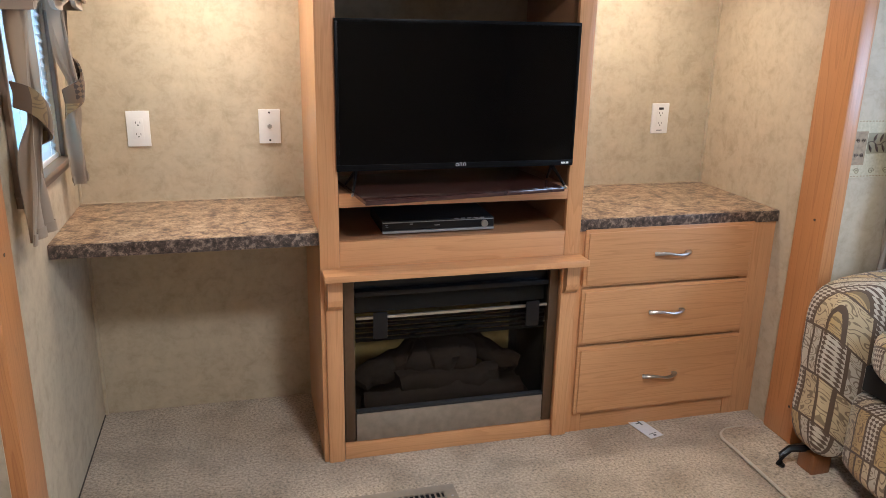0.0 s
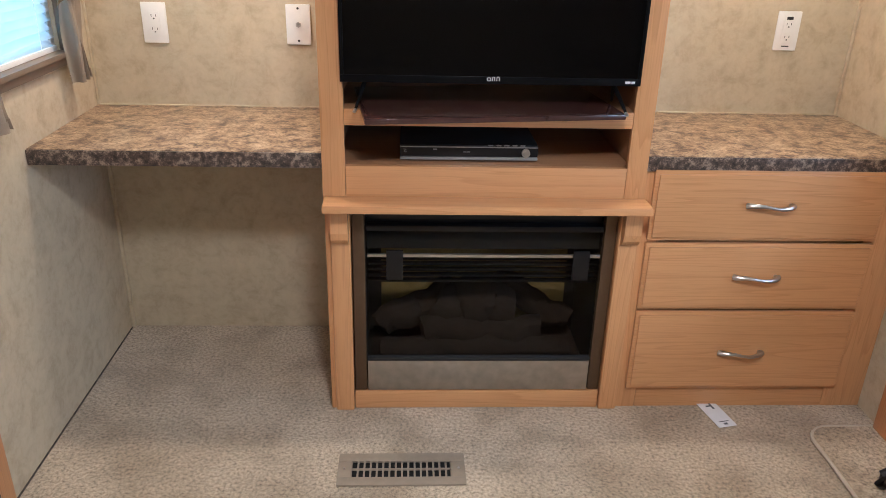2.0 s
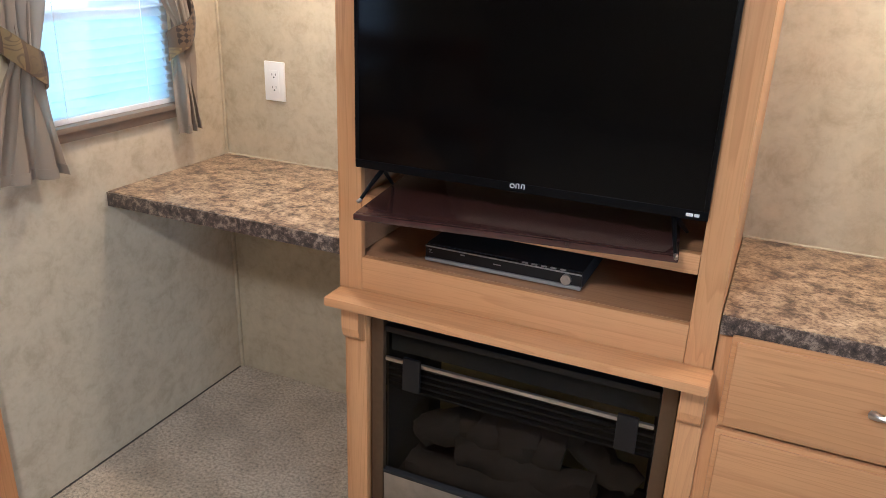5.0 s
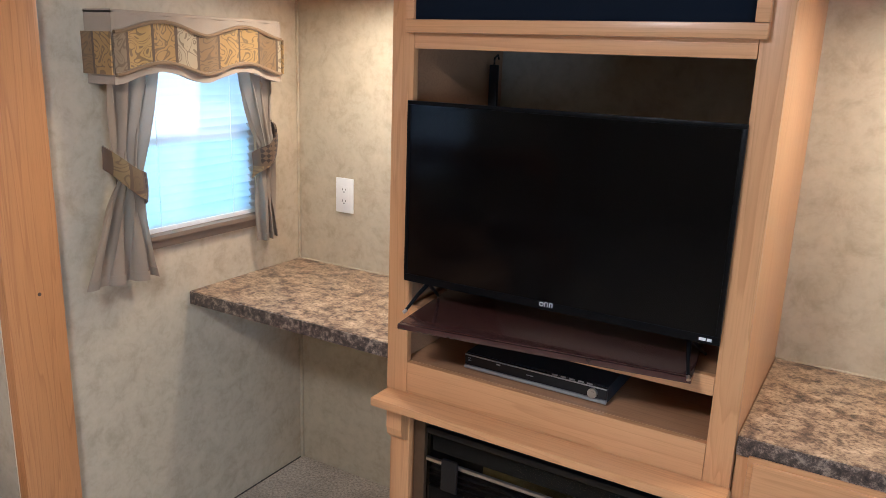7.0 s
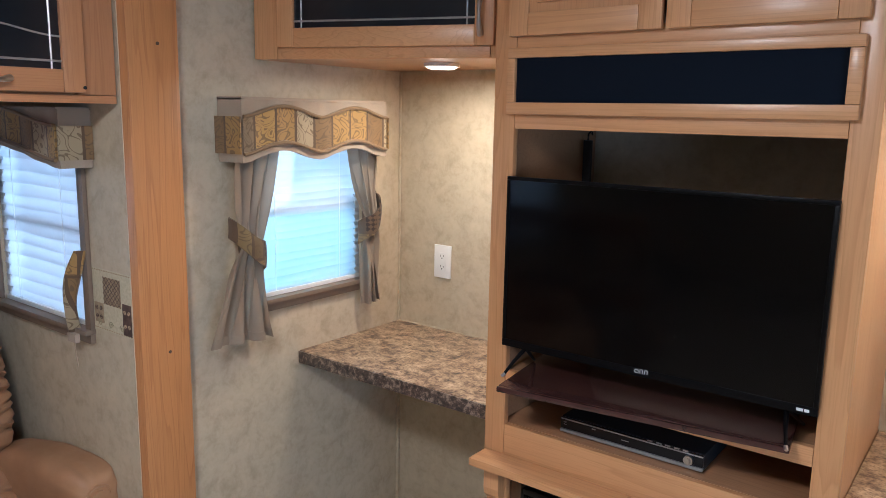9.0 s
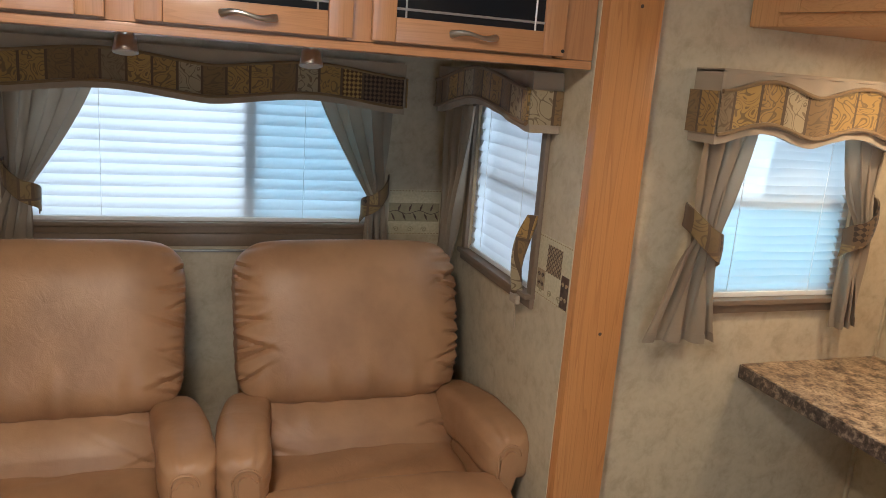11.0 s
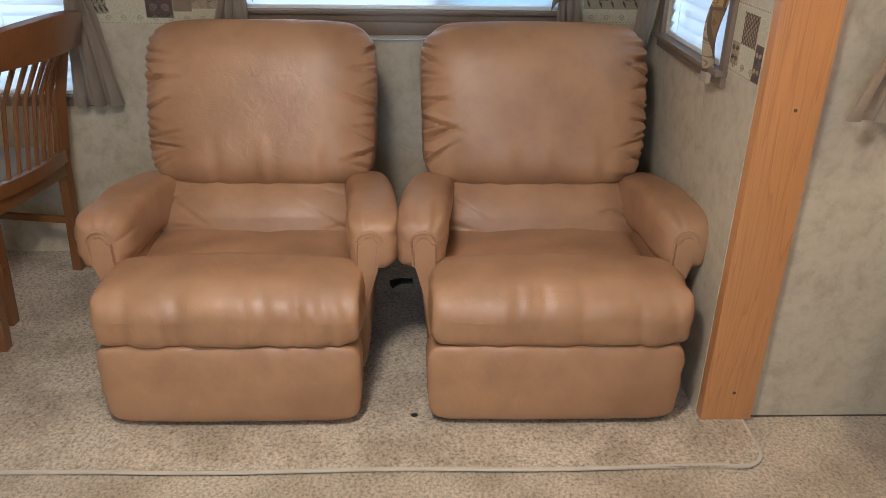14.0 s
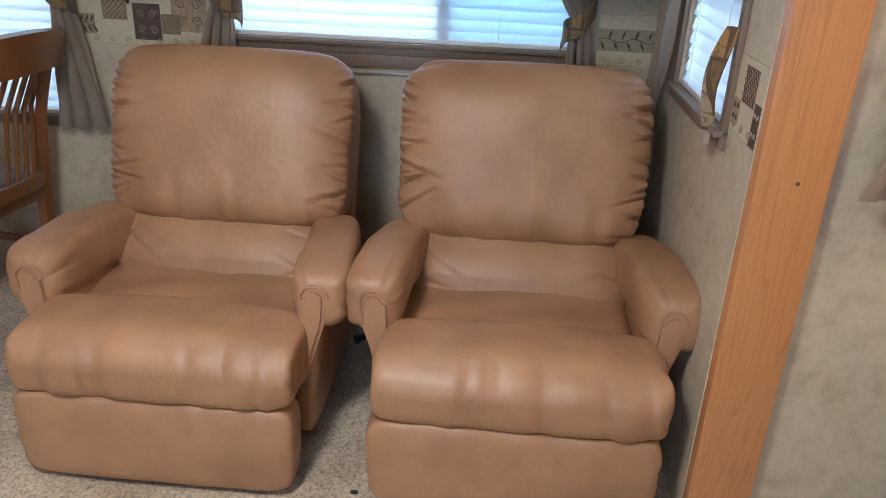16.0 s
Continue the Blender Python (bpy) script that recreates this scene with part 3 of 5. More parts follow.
def slide_floor(name, x_in, x_out, y_top, label):
    """Raised carpeted slide-out floor whose bound edge laps over the main carpet, with one rounded corner."""
    r, s = 0.07, 1 if x_in > x_out else -1
    ring = [(x_out, y_top), (x_in - s * r * 1.6, y_top)]
    ring += [(x_in - s * r + s * r * math.sin(a), y_top - r + r * math.cos(a)) for a in [k * math.pi / 16 for k in range(9)]]
    ring += [(x_in, FLOOR_N), (x_out, FLOOR_N)]
    bm = bmesh.new()
    top = [bm.verts.new((x, y, 0.012)) for x, y in ring]
    low = [bm.verts.new((x, y, 0.0005)) for x, y in ring]
    bm.faces.new(top)
    for i in range(len(ring)):
        j = (i + 1) % len(ring)
        bm.faces.new((top[i], top[j], low[j], low[i]))
    setting(name, bm, CARPET, label, "carpet")
    line = [(x_in - s * r * 1.6 - s * 0.10, y_top, 0.009)] + [(x, y, 0.009 + 0.001 * math.sin(y * 31)) for x, y in ring[1:-2]]
    y = y_top - r
    while y > FLOOR_N + 0.1:
        y -= 0.06
        line.append((x_in + 0.004 * math.sin(y * 7.3) + 0.003 * math.sin(y * 2.1), y, 0.009))
    setting("trim_" + name, tube(line, 0.0055, 6), BINDING, "pale stitched binding along the carpet edge", "trim")


slide_floor("floor_slide_west", 0.218, -1.06, -0.935, "beige carpet of the recliner slide-out lapping the main floor")
slide_floor("floor_slide_east", 2.105, 3.30, -0.605, "beige carpet of the sofa slide-out lapping the main floor")


def column(name, x0, x1, y0, y1, label):
    bm = box(x0, x1, y0, y1, 0.012, 2.16, 0.006)
    ob = setting(name, bm, OAK_COL, label, "column")
    return ob


col_w = column("trim_column_west", -0.055, 0.032, -1.056, -0.912, "tall oak trim board at the slide-out opening")
col_e = column("trim_column_east", 2.305, 2.358, -0.756, -0.612, "tall oak trim board at the sofa slide-out opening")


def knots(parent, x, s, places):
    for y, z in places:
        part("knot", disc((x, y, z), (s, 0, 0), 0.0045, 0.0012, 12), BORDER_BROWN, parent)


knots(col_w, 0.0322, 1, [(-0.975, 0.90), (-0.972, 1.70), (-0.975, 0.105)])
knots(col_e, 2.3048, -1, [(-0.725, 0.143), (-0.70, 0.80)])
# corner beads
setting("trim_corner_west", boxes((0.0005, 0.012, -0.012, -0.0005, 0.0, 0.742), (0.0005, 0.009, -0.009, -0.0005, 0.783, 1.69), bevel=0.003), WALL, "thin corner bead where the papered walls meet", "trim")
setting("trim_corner_east", boxes((2.325, 2.3345, -0.010, -0.0005, 0.783, 1.69), bevel=0.003), WALL, "thin corner bead where the papered walls meet", "trim")

# thin dark line along the carpet edge at the papered west wall
setting("trim_gap_west", boxes((0.0006, 0.0042, -0.900, -0.013, 0.0003, 0.0035), bevel=0), plain("edge_line_dark", (0.08, 0.065, 0.05), 0.95, 0, 0.5, 40), "thin dark line along the carpet edge at the wall", "trim")

# ---- windows ----


def window(name, wall_axis, at, inward, a0, a1, z0, z1, rails, shade, slats, label, sill_drop=0.03, screen=None):
    """Window in a hole: outer frame, panes, rails, sill and an inner blind of single slats. inward: sign of the room side."""
    def b(p0, p1, d0, d1, r0, r1):
        lo, hi = sorted((at + inward * d0, at + inward * d1))
        return (lo, hi, p0, p1, r0, r1) if wall_axis == "x" else (p0, p1, lo, hi, r0, r1)
    mid = (at, (a0 + a1) / 2, z0) if wall_axis == "x" else ((a0 + a1) / 2, at, z0)
    w = tagged(thing(name, mid, label, "window"), kind="structure")
    t = 0.022
    part("window_frame", boxes(b(a0, a1, -0.058, -0.01, z0, z0 + t), b(a0, a1, -0.058, -0.01, z1 - t, z1), b(a0, a0 + t, -0.058, -0.01, z0 + t, z1 - t), b(a1 - t, a1, -0.058, -0.01, z0 + t, z1 - t)), ALU, w)
    part("window_trim", boxes(b(a0 - 0.03, a1 + 0.03, 0.001, 0.014, z1, z1 + 0.03), b(a0 - 0.03, a0, 0.001, 0.014, z0, z1), b(a1, a1 + 0.03, 0.001, 0.014, z0, z1), b(a0 - 0.03, a1 + 0.03, 0.001, 0.016, z0 - 0.032, z0 - 0.006)), FRAME, w)
    part("window_sill", boxes(b(a0 - 0.03, a1 + 0.03, -0.01, 0.030, z0 - 0.006, z0 + 0.008)), FRAME, w)
    edges = [z0 + t] + list(rails) + [z1 - t]
    for r in rails:
        part("rail", boxes(b(a0 + t, a1 - t, -0.056, -0.03, r - 0.012, r + 0.012)), ALU, w)
    for lo, hi in zip(edges, edges[1:]):
        p = part("pane", boxes(b(a0 + t, a1 - t, -0.046, -0.042, lo + 0.012, hi - 0.012), bevel=0), CLEAR, w)
        p.visible_shadow = False
    if screen:
        for lo, hi in screen:
            p = part("insect_screen", boxes(b(a0 + t, a1 - t, -0.036, -0.035, lo, hi), bevel=0), SCREENING, w)
    # blind
    top = z1 - 0.02
    part("head_rail", boxes(b(a0 + 0.005, a1 - 0.005, -0.026, 0.0, top, z1 - 0.002)), WHITE, w)
    pitch = (top - z0 - 0.02) / max(slats, 1)
    for i in range(slats):
        zc = z0 + 0.02 + (i + 0.5) * pitch
        h = pitch * (0.51 if shade is SHADE else 0.68)
        d = 0.010 + 0.0015 * math.sin(i * 2.3)
        prof = [(-0.014 - d, zc + h), (-0.014 - 0.3 * d, zc + 0.35 * h), (-0.012 + 0.2 * d, zc - 0.35 * h), (-0.012 + 0.6 * d, zc - h)]
        def slat(u, v, prof=prof):
            k = min(int(v * 3), 2)
            f = v * 3 - k
            dd, zz = prof[k][0] * (1 - f) + prof[k + 1][0] * f, prof[k][1] * (1 - f) + prof[k + 1][1] * f
            zz += 0.0012 * math.sin(u * 9 + i)
            a = a0 + 0.006 + u * (a1 - a0 - 0.012)
            return (at + inward * dd, a, zz) if wall_axis == "x" else (a, at + inward * dd, zz)
        part("slat", grid(10, 3, slat), shade, w)
    part("bottom_rail", boxes(b(a0 + 0.008, a1 - 0.008, -0.024, -0.002, z0 + 0.008, z0 + 0.022)), WHITE, w)
    for a in (a0 + 0.22 * (a1 - a0), a1 - 0.22 * (a1 - a0)):
        c = [(at + inward * 0.0015, a, z0 + 0.02), (at + inward * 0.0015, a, top)] if wall_axis == "x" else [(a, at + inward * 0.0015, z0 + 0.02), (a, at + inward * 0.0015, top)]
        part("lift_cord", tube(c, 0.0009, 5), WHITE, w)
    return w


SCREENING = shade_cloth("insect_screen", (0.25, 0.60, 0.72), 0.60)
window("window_1", "x", 0.0, 1, *DESK_WIN, [1.235], SHADE, 20, "small window with a white pleated blind glowing with daylight", screen=[(0.99, 1.225)])
w2 = window("window_2", "x", -1.06, 1, *BIG_WIN, [], BLIND, 13, "wide window with a white slatted blind behind the recliners")
part("mullion", boxes((-1.118, -1.088, -1.785, -1.745, 0.975, 1.445)), ALU, w2)
part("apron", boxes((-1.059, -1.045, -2.53, -1.29, 0.872, 0.9165), bevel=0.003), FRAME, w2, "brown board under the sill")
part("rail_strip", boxes((-1.0595, -1.046, -2.50, -1.32, 0.851, 0.859), bevel=0.002), SILVER, w2, "bright metal strip")
part("insect_screen", boxes((-1.096, -1.0955, -1.744, -1.343, 0.975, 1.445), bevel=0), SCREENING, w2, "grey insect screen over one pane")
window("window_3", "y", -1.058, -1, *END_WIN, [1.20], BLIND, 13, "narrow end window with a white slatted blind")
window("window_4", "x", -1.06, 1, *DIN_WIN, [0.83], BLIND, 20, "dinette window with a white slatted blind")
window("window_5", "x", 3.30, -1, *SOFA_WIN, [], BLIND, 0, "wide window with its blind raised above the sofa")
window("window_6", "y", -0.742, -1, *SEND_WIN, [], BLIND, 16, "narrow end window beside the sofa")
for nm, spec in (("backdrop_desk", (-0.62, -0.60, -0.98, 0.9, 0.2, 2.4)), ("backdrop_slide", (-1.9, -1.88, -5.5, 0.2, -0.2, 2.6)), ("backdrop_end", (-1.15, -0.64, -0.72, -0.70, 0.4, 2.2)),
                 ("backdrop_sofa", (4.1, 4.12, -4.6, 0.4, -0.2, 2.6)), ("backdrop_sofa_end", (2.45, 3.4, -0.42, -0.40, 0.3, 2.2))):
    setting(nm, boxes(spec, bevel=0), OUTSIDE, "bright overcast daylight beyond the windows", "backdrop")
setting("ground", boxes((-60, 60, -60, 60, -0.75, -0.70), bevel=0), plain("outside_gravel", (0.25, 0.24, 0.22), 0.9), "gravel lot outside the trailer", "ground")


def valance(wall_axis, at, inward, a0, a1, z0, z1, depth, label, dips=1, patch=None):
    """A padded cornice: plain cloth body with end returns, a patterned wavy band and rope trims above and below it."""
    mid = (at, (a0 + a1) / 2, z0) if wall_axis == "x" else ((a0 + a1) / 2, at, z0)
    v = thing("valance", mid, label, "valance")
    place = (lambda a, d, z: Vector((at + inward * d, a, z))) if wall_axis == "x" else (lambda a, d, z: Vector((a, at + inward * d, z)))
    rise = 0.030

    def wave(u):
        return rise * (0.5 - 0.5 * math.cos(u * math.tau * (dips + 1))) ** 0.8 if dips else rise * 1.6 * math.sin(u * math.pi) ** 1.5

    h = z1 - z0
    
    def sheet(lo, hi, d):
        return lambda u, w: place(a0 + u * (a1 - a0), d + 0.003 * math.sin(u * 40), lo(u) * (1 - w) + hi(u) * w)
    low = lambda u: z0 + wave(u)
    band0 = lambda u: z0 + 0.14 * h + wave(u)
    band1 = lambda u: z0 + 0.72 * h + wave(u)
    high = lambda u: z1
    body = grid(48, 4, sheet(low, high, depth), thick=0.012)
    for a in (a0, a1):
        e = 0.0 if a == a0 else 1.0
        body = grid(3, 2, lambda u, w, a=a, e=e: place(a, depth * u + 0.002, low(e) * (1 - w) + high(e) * w), body, thick=0.008)
    body = grid(24, 2, lambda u, w: place(a0 + u * (a1 - a0), depth * w + 0.002, z1 - 0.004), body, thick=0.008)
    part("body", body, TAUPE, v)
    part("band", grid(60, 5, sheet(band0, band1, depth + 0.007), thick=0.006), patch, v, "gold and brown patchwork cloth band")
    for f in (band0, band1):
        part("rope", tube([place(a0 + k / 60 * (a1 - a0), depth + 0.010, f(k / 60)) for k in range(61)], 0.0055, 6), ROPE, v, "twisted brown rope trim")
    for a, e in ((a0, 0.0), (a1, 1.0)):
        part("band_return", grid(3, 3, lambda u, w, a=a, e=e: place(a + (-0.011 if e == 0 else 0.011), (depth + 0.006) * u + 0.002, band0(e) * (1 - w) + band1(e) * w), thick=0.004), PATCH_XZ if wall_axis == "x" else PATCH_YZ, v)
    return v


def curtain(wall_axis, at, inward, a_side, a_in, z_top, z_tie, z_hem, hem_out, hem_in, depth, label, tie=True, patch=None, tie_w=0.055, flip=1):
    """A tied-back panel hanging in folds: full at the top, gathered at the tie, flaring to the hem. a_side: the outer edge."""
    place = (lambda a, d, z: Vector((at + inward * d, a, z))) if wall_axis == "x" else (lambda a, d, z: Vector((a, at + inward * d, z)))
    mid = place((a_side + a_in) / 2, depth, z_hem)
    c = thing("curtain", mid, label, "curtain", "taupe curtains at the windows")
    s = 1 if a_in > a_side else -1
    folds = 3

    def at_height(w):
        z = z_top + (z_hem - z_top) * w
        if z > z_tie:
            k = (z_top - z) / (z_top - z_tie)
            k2 = k ** 1.25
            e0 = a_side + (a_side + s * 0.018 - a_side) * k2
            e1 = a_in + (a_side + s * (0.018 + tie_w) - a_in) * k2
        else:
            k = (z_tie - z) / (z_tie - z_hem)
            k2 = k ** 0.8
            e0 = (a_side + s * 0.018) * (1 - k2) + hem_out * k2
            e1 = (a_side + s * (0.018 + tie_w)) * (1 - k2) + hem_in * k2
        return z, e0, e1

    def f(u, w):
        z, e0, e1 = at_height(w)
        g = math.exp(-((z - z_tie) / 0.05) ** 2) if tie else 0.0
        amp = 0.016 * (1 - 0.45 * g)
        a = e0 + (e1 - e0) * u + 0.006 * math.sin(u * folds * math.tau * 2 + 1.1 + 3 * w)
        d = depth + amp * math.sin(u * folds * math.tau + 0.7 * math.sin(5 * w) + s) + 0.006 * math.sin(u * 23 + w * 9) + 0.012 * g
        return place(a, d, z - 0.01 * u * (1 if w > 0.9 else 0))

    part("panel", grid(56, 44, f), DRAPE, c)
    part("hem", grid(56, 2, lambda u, w: f(u, 0.955 + 0.045 * w) + place(0, 0.0022, 0) - place(0, 0, 0), thick=0.0015), DRAPE, c)
    if tie:
        zt, e0, e1 = at_height((z_top - z_tie) / (z_top - z_hem))
        am, half = (e0 + e1) / 2, abs(e1 - e0) / 2 + 0.022

        def band(u, w):
            ang = math.pi * (u * 1.12 - 0.06)
            a = am - s * half * math.cos(ang)
            d = depth - 0.012 + 0.052 * math.sin(ang) ** 0.7 if math.sin(ang) > 0 else depth - 0.012
            z = z_tie + 0.034 - 0.068 * w * (0.85 + 0.3 * u) + flip * (0.5 - u) * 0.105 + 0.006 * math.sin(u * 9)
            return place(a, d + 0.004 * math.sin(w * math.pi), z)
        part("tieback", grid(28, 6, band, thick=0.006), patch, c, "gold and brown patterned tieback")
    return c


valance("x", 0.0, 1, -0.778, -0.203, 1.398, 1.572, 0.105, "taupe valance with a gold patchwork band over the desk window", 1, PATCH_YZ)
valance("x", -1.06, 1, -2.535, -1.262, 1.365, 1.535, 0.10, "wide taupe valance with a patchwork band over the recliner window", 1, PATCH_YZ)
valance("y", -1.058, -1, -0.93, -0.155, 1.385, 1.535, 0.085, "short taupe valance with a patchwork band over the end window", 0, PATCH_XZ)
curtain("x", 0.0, 1, -0.775, -0.615, 1.45, 1.16, 0.885, -0.865, -0.645, 0.055, "taupe curtain panel tied back beside the desk window", patch=TIE_YZ, flip=1)
curtain("x", 0.0, 1, -0.180, -0.31, 1.45, 1.19, 0.905, -0.165, -0.240, 0.05, "slim taupe curtain tied back in the desk corner", patch=TIE_YZ, flip=1, tie_w=0.04)
curtain("x", -1.06, 1, -2.51, -2.24, 1.45, 1.08, 0.80, -2.58, -2.44, 0.055, "taupe curtain tied back behind the recliner", patch=TIE_YZ, flip=1)
curtain("x", -1.06, 1, -1.285, -1.56, 1.45, 1.06, 0.80, -1.26, -1.36, 0.055, "taupe curtain tied back beside the corner border", patch=TIE_YZ, flip=1)
curtain("y", -1.058, -1, -0.90, -0.655, 1.42, 0.80, 0.62, -0.90, -0.80, 0.045, "taupe curtain hanging loose in the corner", tie=False, patch=TIE_XZ)
curtain("x", -1.06, 1, -2.975, -3.22, 1.50, 1.07, 0.625, -2.905, -3.09, 0.055, "taupe curtain tied back beside the dinette window", patch=TIE_YZ, flip=-1)
curtain("y", -0.742, -1, 2.50, 2.70, 1.45, 1.0, 0.62, 2.49, 2.62, 0.045, "pale taupe curtain at the sofa end window", patch=TIE_XZ)
hold = thing("tieback", (-0.2, -1.10, 0.93), "loose patterned tieback dangling from the end window frame", "tieback")


def dangling(u, w):
    z = 1.16 - 0.24 * u
    wd = 0.016 + 0.016 * math.sin(u * math.pi)
    return Vector((-0.20 - 0.05 * u + (w - 0.5) * wd * (1.0 + 0.4 * math.sin(u * 7)), -1.085 - 0.022 * math.sin(u * math.pi) - 0.012 * math.cos(w * math.pi) , z))


part("strap", grid(20, 4, dangling, thick=0.005), PATCH_XZ, hold)
part("cord", tube([(-0.246, -1.092, 0.902), (-0.250, -1.088, 0.865), (-0.244, -1.086, 0.825)], 0.0013, 5), TAUPE, hold)
part("pull_tab", boxes((-0.268, -0.225, -1.100, -1.086, 0.900, 0.925)), TAUPE, hold)

# ---- wallpaper border: patches on the slide walls ----


def border(name, wall_axis, at, inward, a0, a1, z0, z1, label, patches):
    """A cream paper strip with stitched edges and printed patches (kind, a0, a1, z0, z1)."""
    def b(p0, p1, r0, r1, d0, d1):
        lo, hi = sorted((at + inward * d0, at + inward * d1))
        return (lo, hi, p0, p1, r0, r1) if wall_axis == "x" else (p0, p1, lo, hi, r0, r1)
    o = setting(name, boxes(b(a0, a1, z0, z1, 0.0006, 0.0012), bevel=0), BORDER_CREAM, label, "wallpaper border")
    place = (lambda a, z: (at + inward * 0.0022, a, z)) if wall_axis == "x" else (lambda a, z: (a, at + inward * 0.0022, z))
    out = (inward, 0, 0) if wall_axis == "x" else (0, inward, 0)

    def scroll(a, z, r, way, mat):
        pts = [place(a + way * r * (1 - k / 26) * math.cos(k * 0.42), z + r * (1 - k / 26) * math.sin(k * 0.42)) for k in range(23)]
        part("scroll", tube(pts, 0.0012, 5), mat, o)

    for zz in (z0 + 0.004, z1 - 0.004):
        k, dots = a0, None
        while k < a1:
            dots = box(*b(k, min(k + 0.006, a1), zz - 0.0015, zz + 0.0015, 0.0012, 0.0018), bevel=0, bm=dots)
            k += 0.012
        part("stitching", dots, BORDER_TAN, o)
    for i, (kind, p, q, r0, r1) in enumerate(patches):
        tone = {"lattice": BORDER_TAN, "brown": BORDER_BROWN, "floral": BORDER_TAN, "vine": BORDER_VINE}[kind]
        lift = 0.0012 + 0.0001 * i
        part("patch", boxes(b(p, q, r0, r1, 0.0012, lift + 0.0004), bevel=0), tone, o)
        w, h = q - p, r1 - r0
        if kind == "lattice":
            lines = None
            for k in range(-5, 6):
                for way in (1, -1):
                    pts = [(p + (k + m * way + (5 if way < 0 else 0)) * w / 5, r0 + m * h / 5) for m in range(6)]
                    pts = [x for x in pts if p - 1e-6 <= x[0] <= q + 1e-6]
                    if len(pts) > 1:
                        lines = tube([place(*x) for x in pts], 0.0011, 4, lines)
            part("lattice", lines, BORDER_BROWN, o)
        elif kind == "vine":
            part("stem", tube([place(p + w * k / 12, (r0 + r1) / 2 + 0.10 * h * math.sin(k * 1.1)) for k in range(13)], 0.0013, 5), BORDER_BROWN, o)
            for k in range(9):
                side = 1 if k % 2 else -1
                ca, cz = p + w * (k + 0.6) / 9.3, (r0 + r1) / 2
                leaf = [place(ca + side * 0.002, cz + side * 0.06 * h), place(ca + 0.005, cz + side * 0.24 * h), place(ca + 0.011, cz + side * 0.44 * h)]
                part("leaf", tube(leaf, [0.0012, 0.0046, 0.0008], 6), BORDER_BROWN, o)
        else:
            ink = BORDER_TAN if kind == "brown" else BORDER_BROWN
            for k in range(4):
                scroll(p + w * (0.27 + 0.46 * (k % 2)), r0 + h * (0.28 + 0.44 * (k // 2)), 0.15 * min(w, h), 1 if k in (0, 3) else -1, ink)
    for k in range(int((a1 - a0) / 0.055)):
        scroll(a0 + 0.03 + k * 0.055, z0 + 0.020, 0.011, 1 if k % 2 else -1, BORDER_VINE)
    return o


border("trim_border_corner", "x", -1.06, 1, -1.262, -1.064, 0.915, 1.085, "wallpaper border with a band of dark leaves", [("vine", -1.262, -1.066, 0.965, 1.035)])
border("trim_border_back", "x", -1.06, 1, -3.02, -2.545, 0.90, 1.09, "wallpaper border with lattice and brown scroll patches",
       [("lattice", -2.905, -2.820, 0.985, 1.068), ("brown", -2.800, -2.706, 0.923, 1.041), ("lattice", -2.704, -2.640, 0.945, 1.010), ("floral", -2.667, -2.546, 0.955, 1.077), ("vine", -3.018, -2.935, 0.935, 1.0)])
border("trim_border_end", "y", -1.058, -1, -0.19, -0.003, 0.945, 1.115, "wallpaper border with brown and tan patches", [("lattice", -0.136, -0.052, 1.020, 1.095), ("brown", -0.046, -0.004, 0.950, 1.035), ("floral", -0.185, -0.140, 0.965, 1.02)])
border("trim_border_sofa", "y", -0.742, -1, 2.36, 2.53, 0.945, 1.125, "wallpaper border with a band of dark leaves", [("vine", 2.415, 2.529, 1.02, 1.085), ("floral", 2.365, 2.412, 0.985, 1.09)])


def pieces(name, specs, mat, parent, label="", bevel=0.002):
    """One part for each box."""
    return [part(name, boxes(s, bevel=bevel), mat, parent, label) for s in specs]

# ---- things: entertainment wall ----
CX0, CX1, CY = 0.738, 1.577, -0.510
tvc = thing("entertainment_cabinet", (1.157, -0.25, 0), "tall oak entertainment cabinet with a fireplace mantel and open television bay", "cabinet")
part("side_panel", boxes((CX0, CX0 + 0.018, CY + 0.02, -0.001, 0.0, 2.155)), OAK_Z, tvc)
part("side_panel", boxes((CX1 - 0.018, CX1, CY + 0.02, -0.001, 0.0, 2.155)), OAK_Z, tvc)
part("stile", boxes((CX0, 0.797, CY, CY + 0.019, 0.655, 2.155)), OAK_Z, tvc)
part("stile", boxes((1.524, CX1, CY, CY + 0.019, 0.655, 2.155)), OAK_Z, tvc)
for z0, z1 in ((0.655, 0.752), (0.857, 0.898), (1.508, 1.555), (1.685, 1.735)):
    part("rail", boxes((0.7975, 1.5235, CY + 0.001, CY + 0.019, z0, z1)), OAK_X, tvc)
part("niche_floor", boxes((0.757, 1.558, CY + 0.02, -0.03, 0.735, 0.752)), OAK_IN_SHADE, tvc)
part("bay_floor", boxes((0.757, 1.558, CY + 0.02, -0.03, 0.872, 0.890)), OAK_IN_SHADE, tvc)
part("bay_top", boxes((0.757, 1.558, CY + 0.02, -0.03, 1.512, 1.53)), OAK_IN_SHADE, tvc)
part("back_panel", boxes((0.757, 1.558, -0.022, -0.004, 0.66, 2.15)), WALL, tvc, "papered back panel")
part("bay_side", boxes((0.757, 0.779, CY + 0.02, -0.03, 0.752, 1.512)), OAK_IN_SHADE, tvc)
part("bay_side", boxes((1.536, 1.558, CY + 0.02, -0.03, 0.752, 1.512)), OAK_IN_SHADE, tvc)
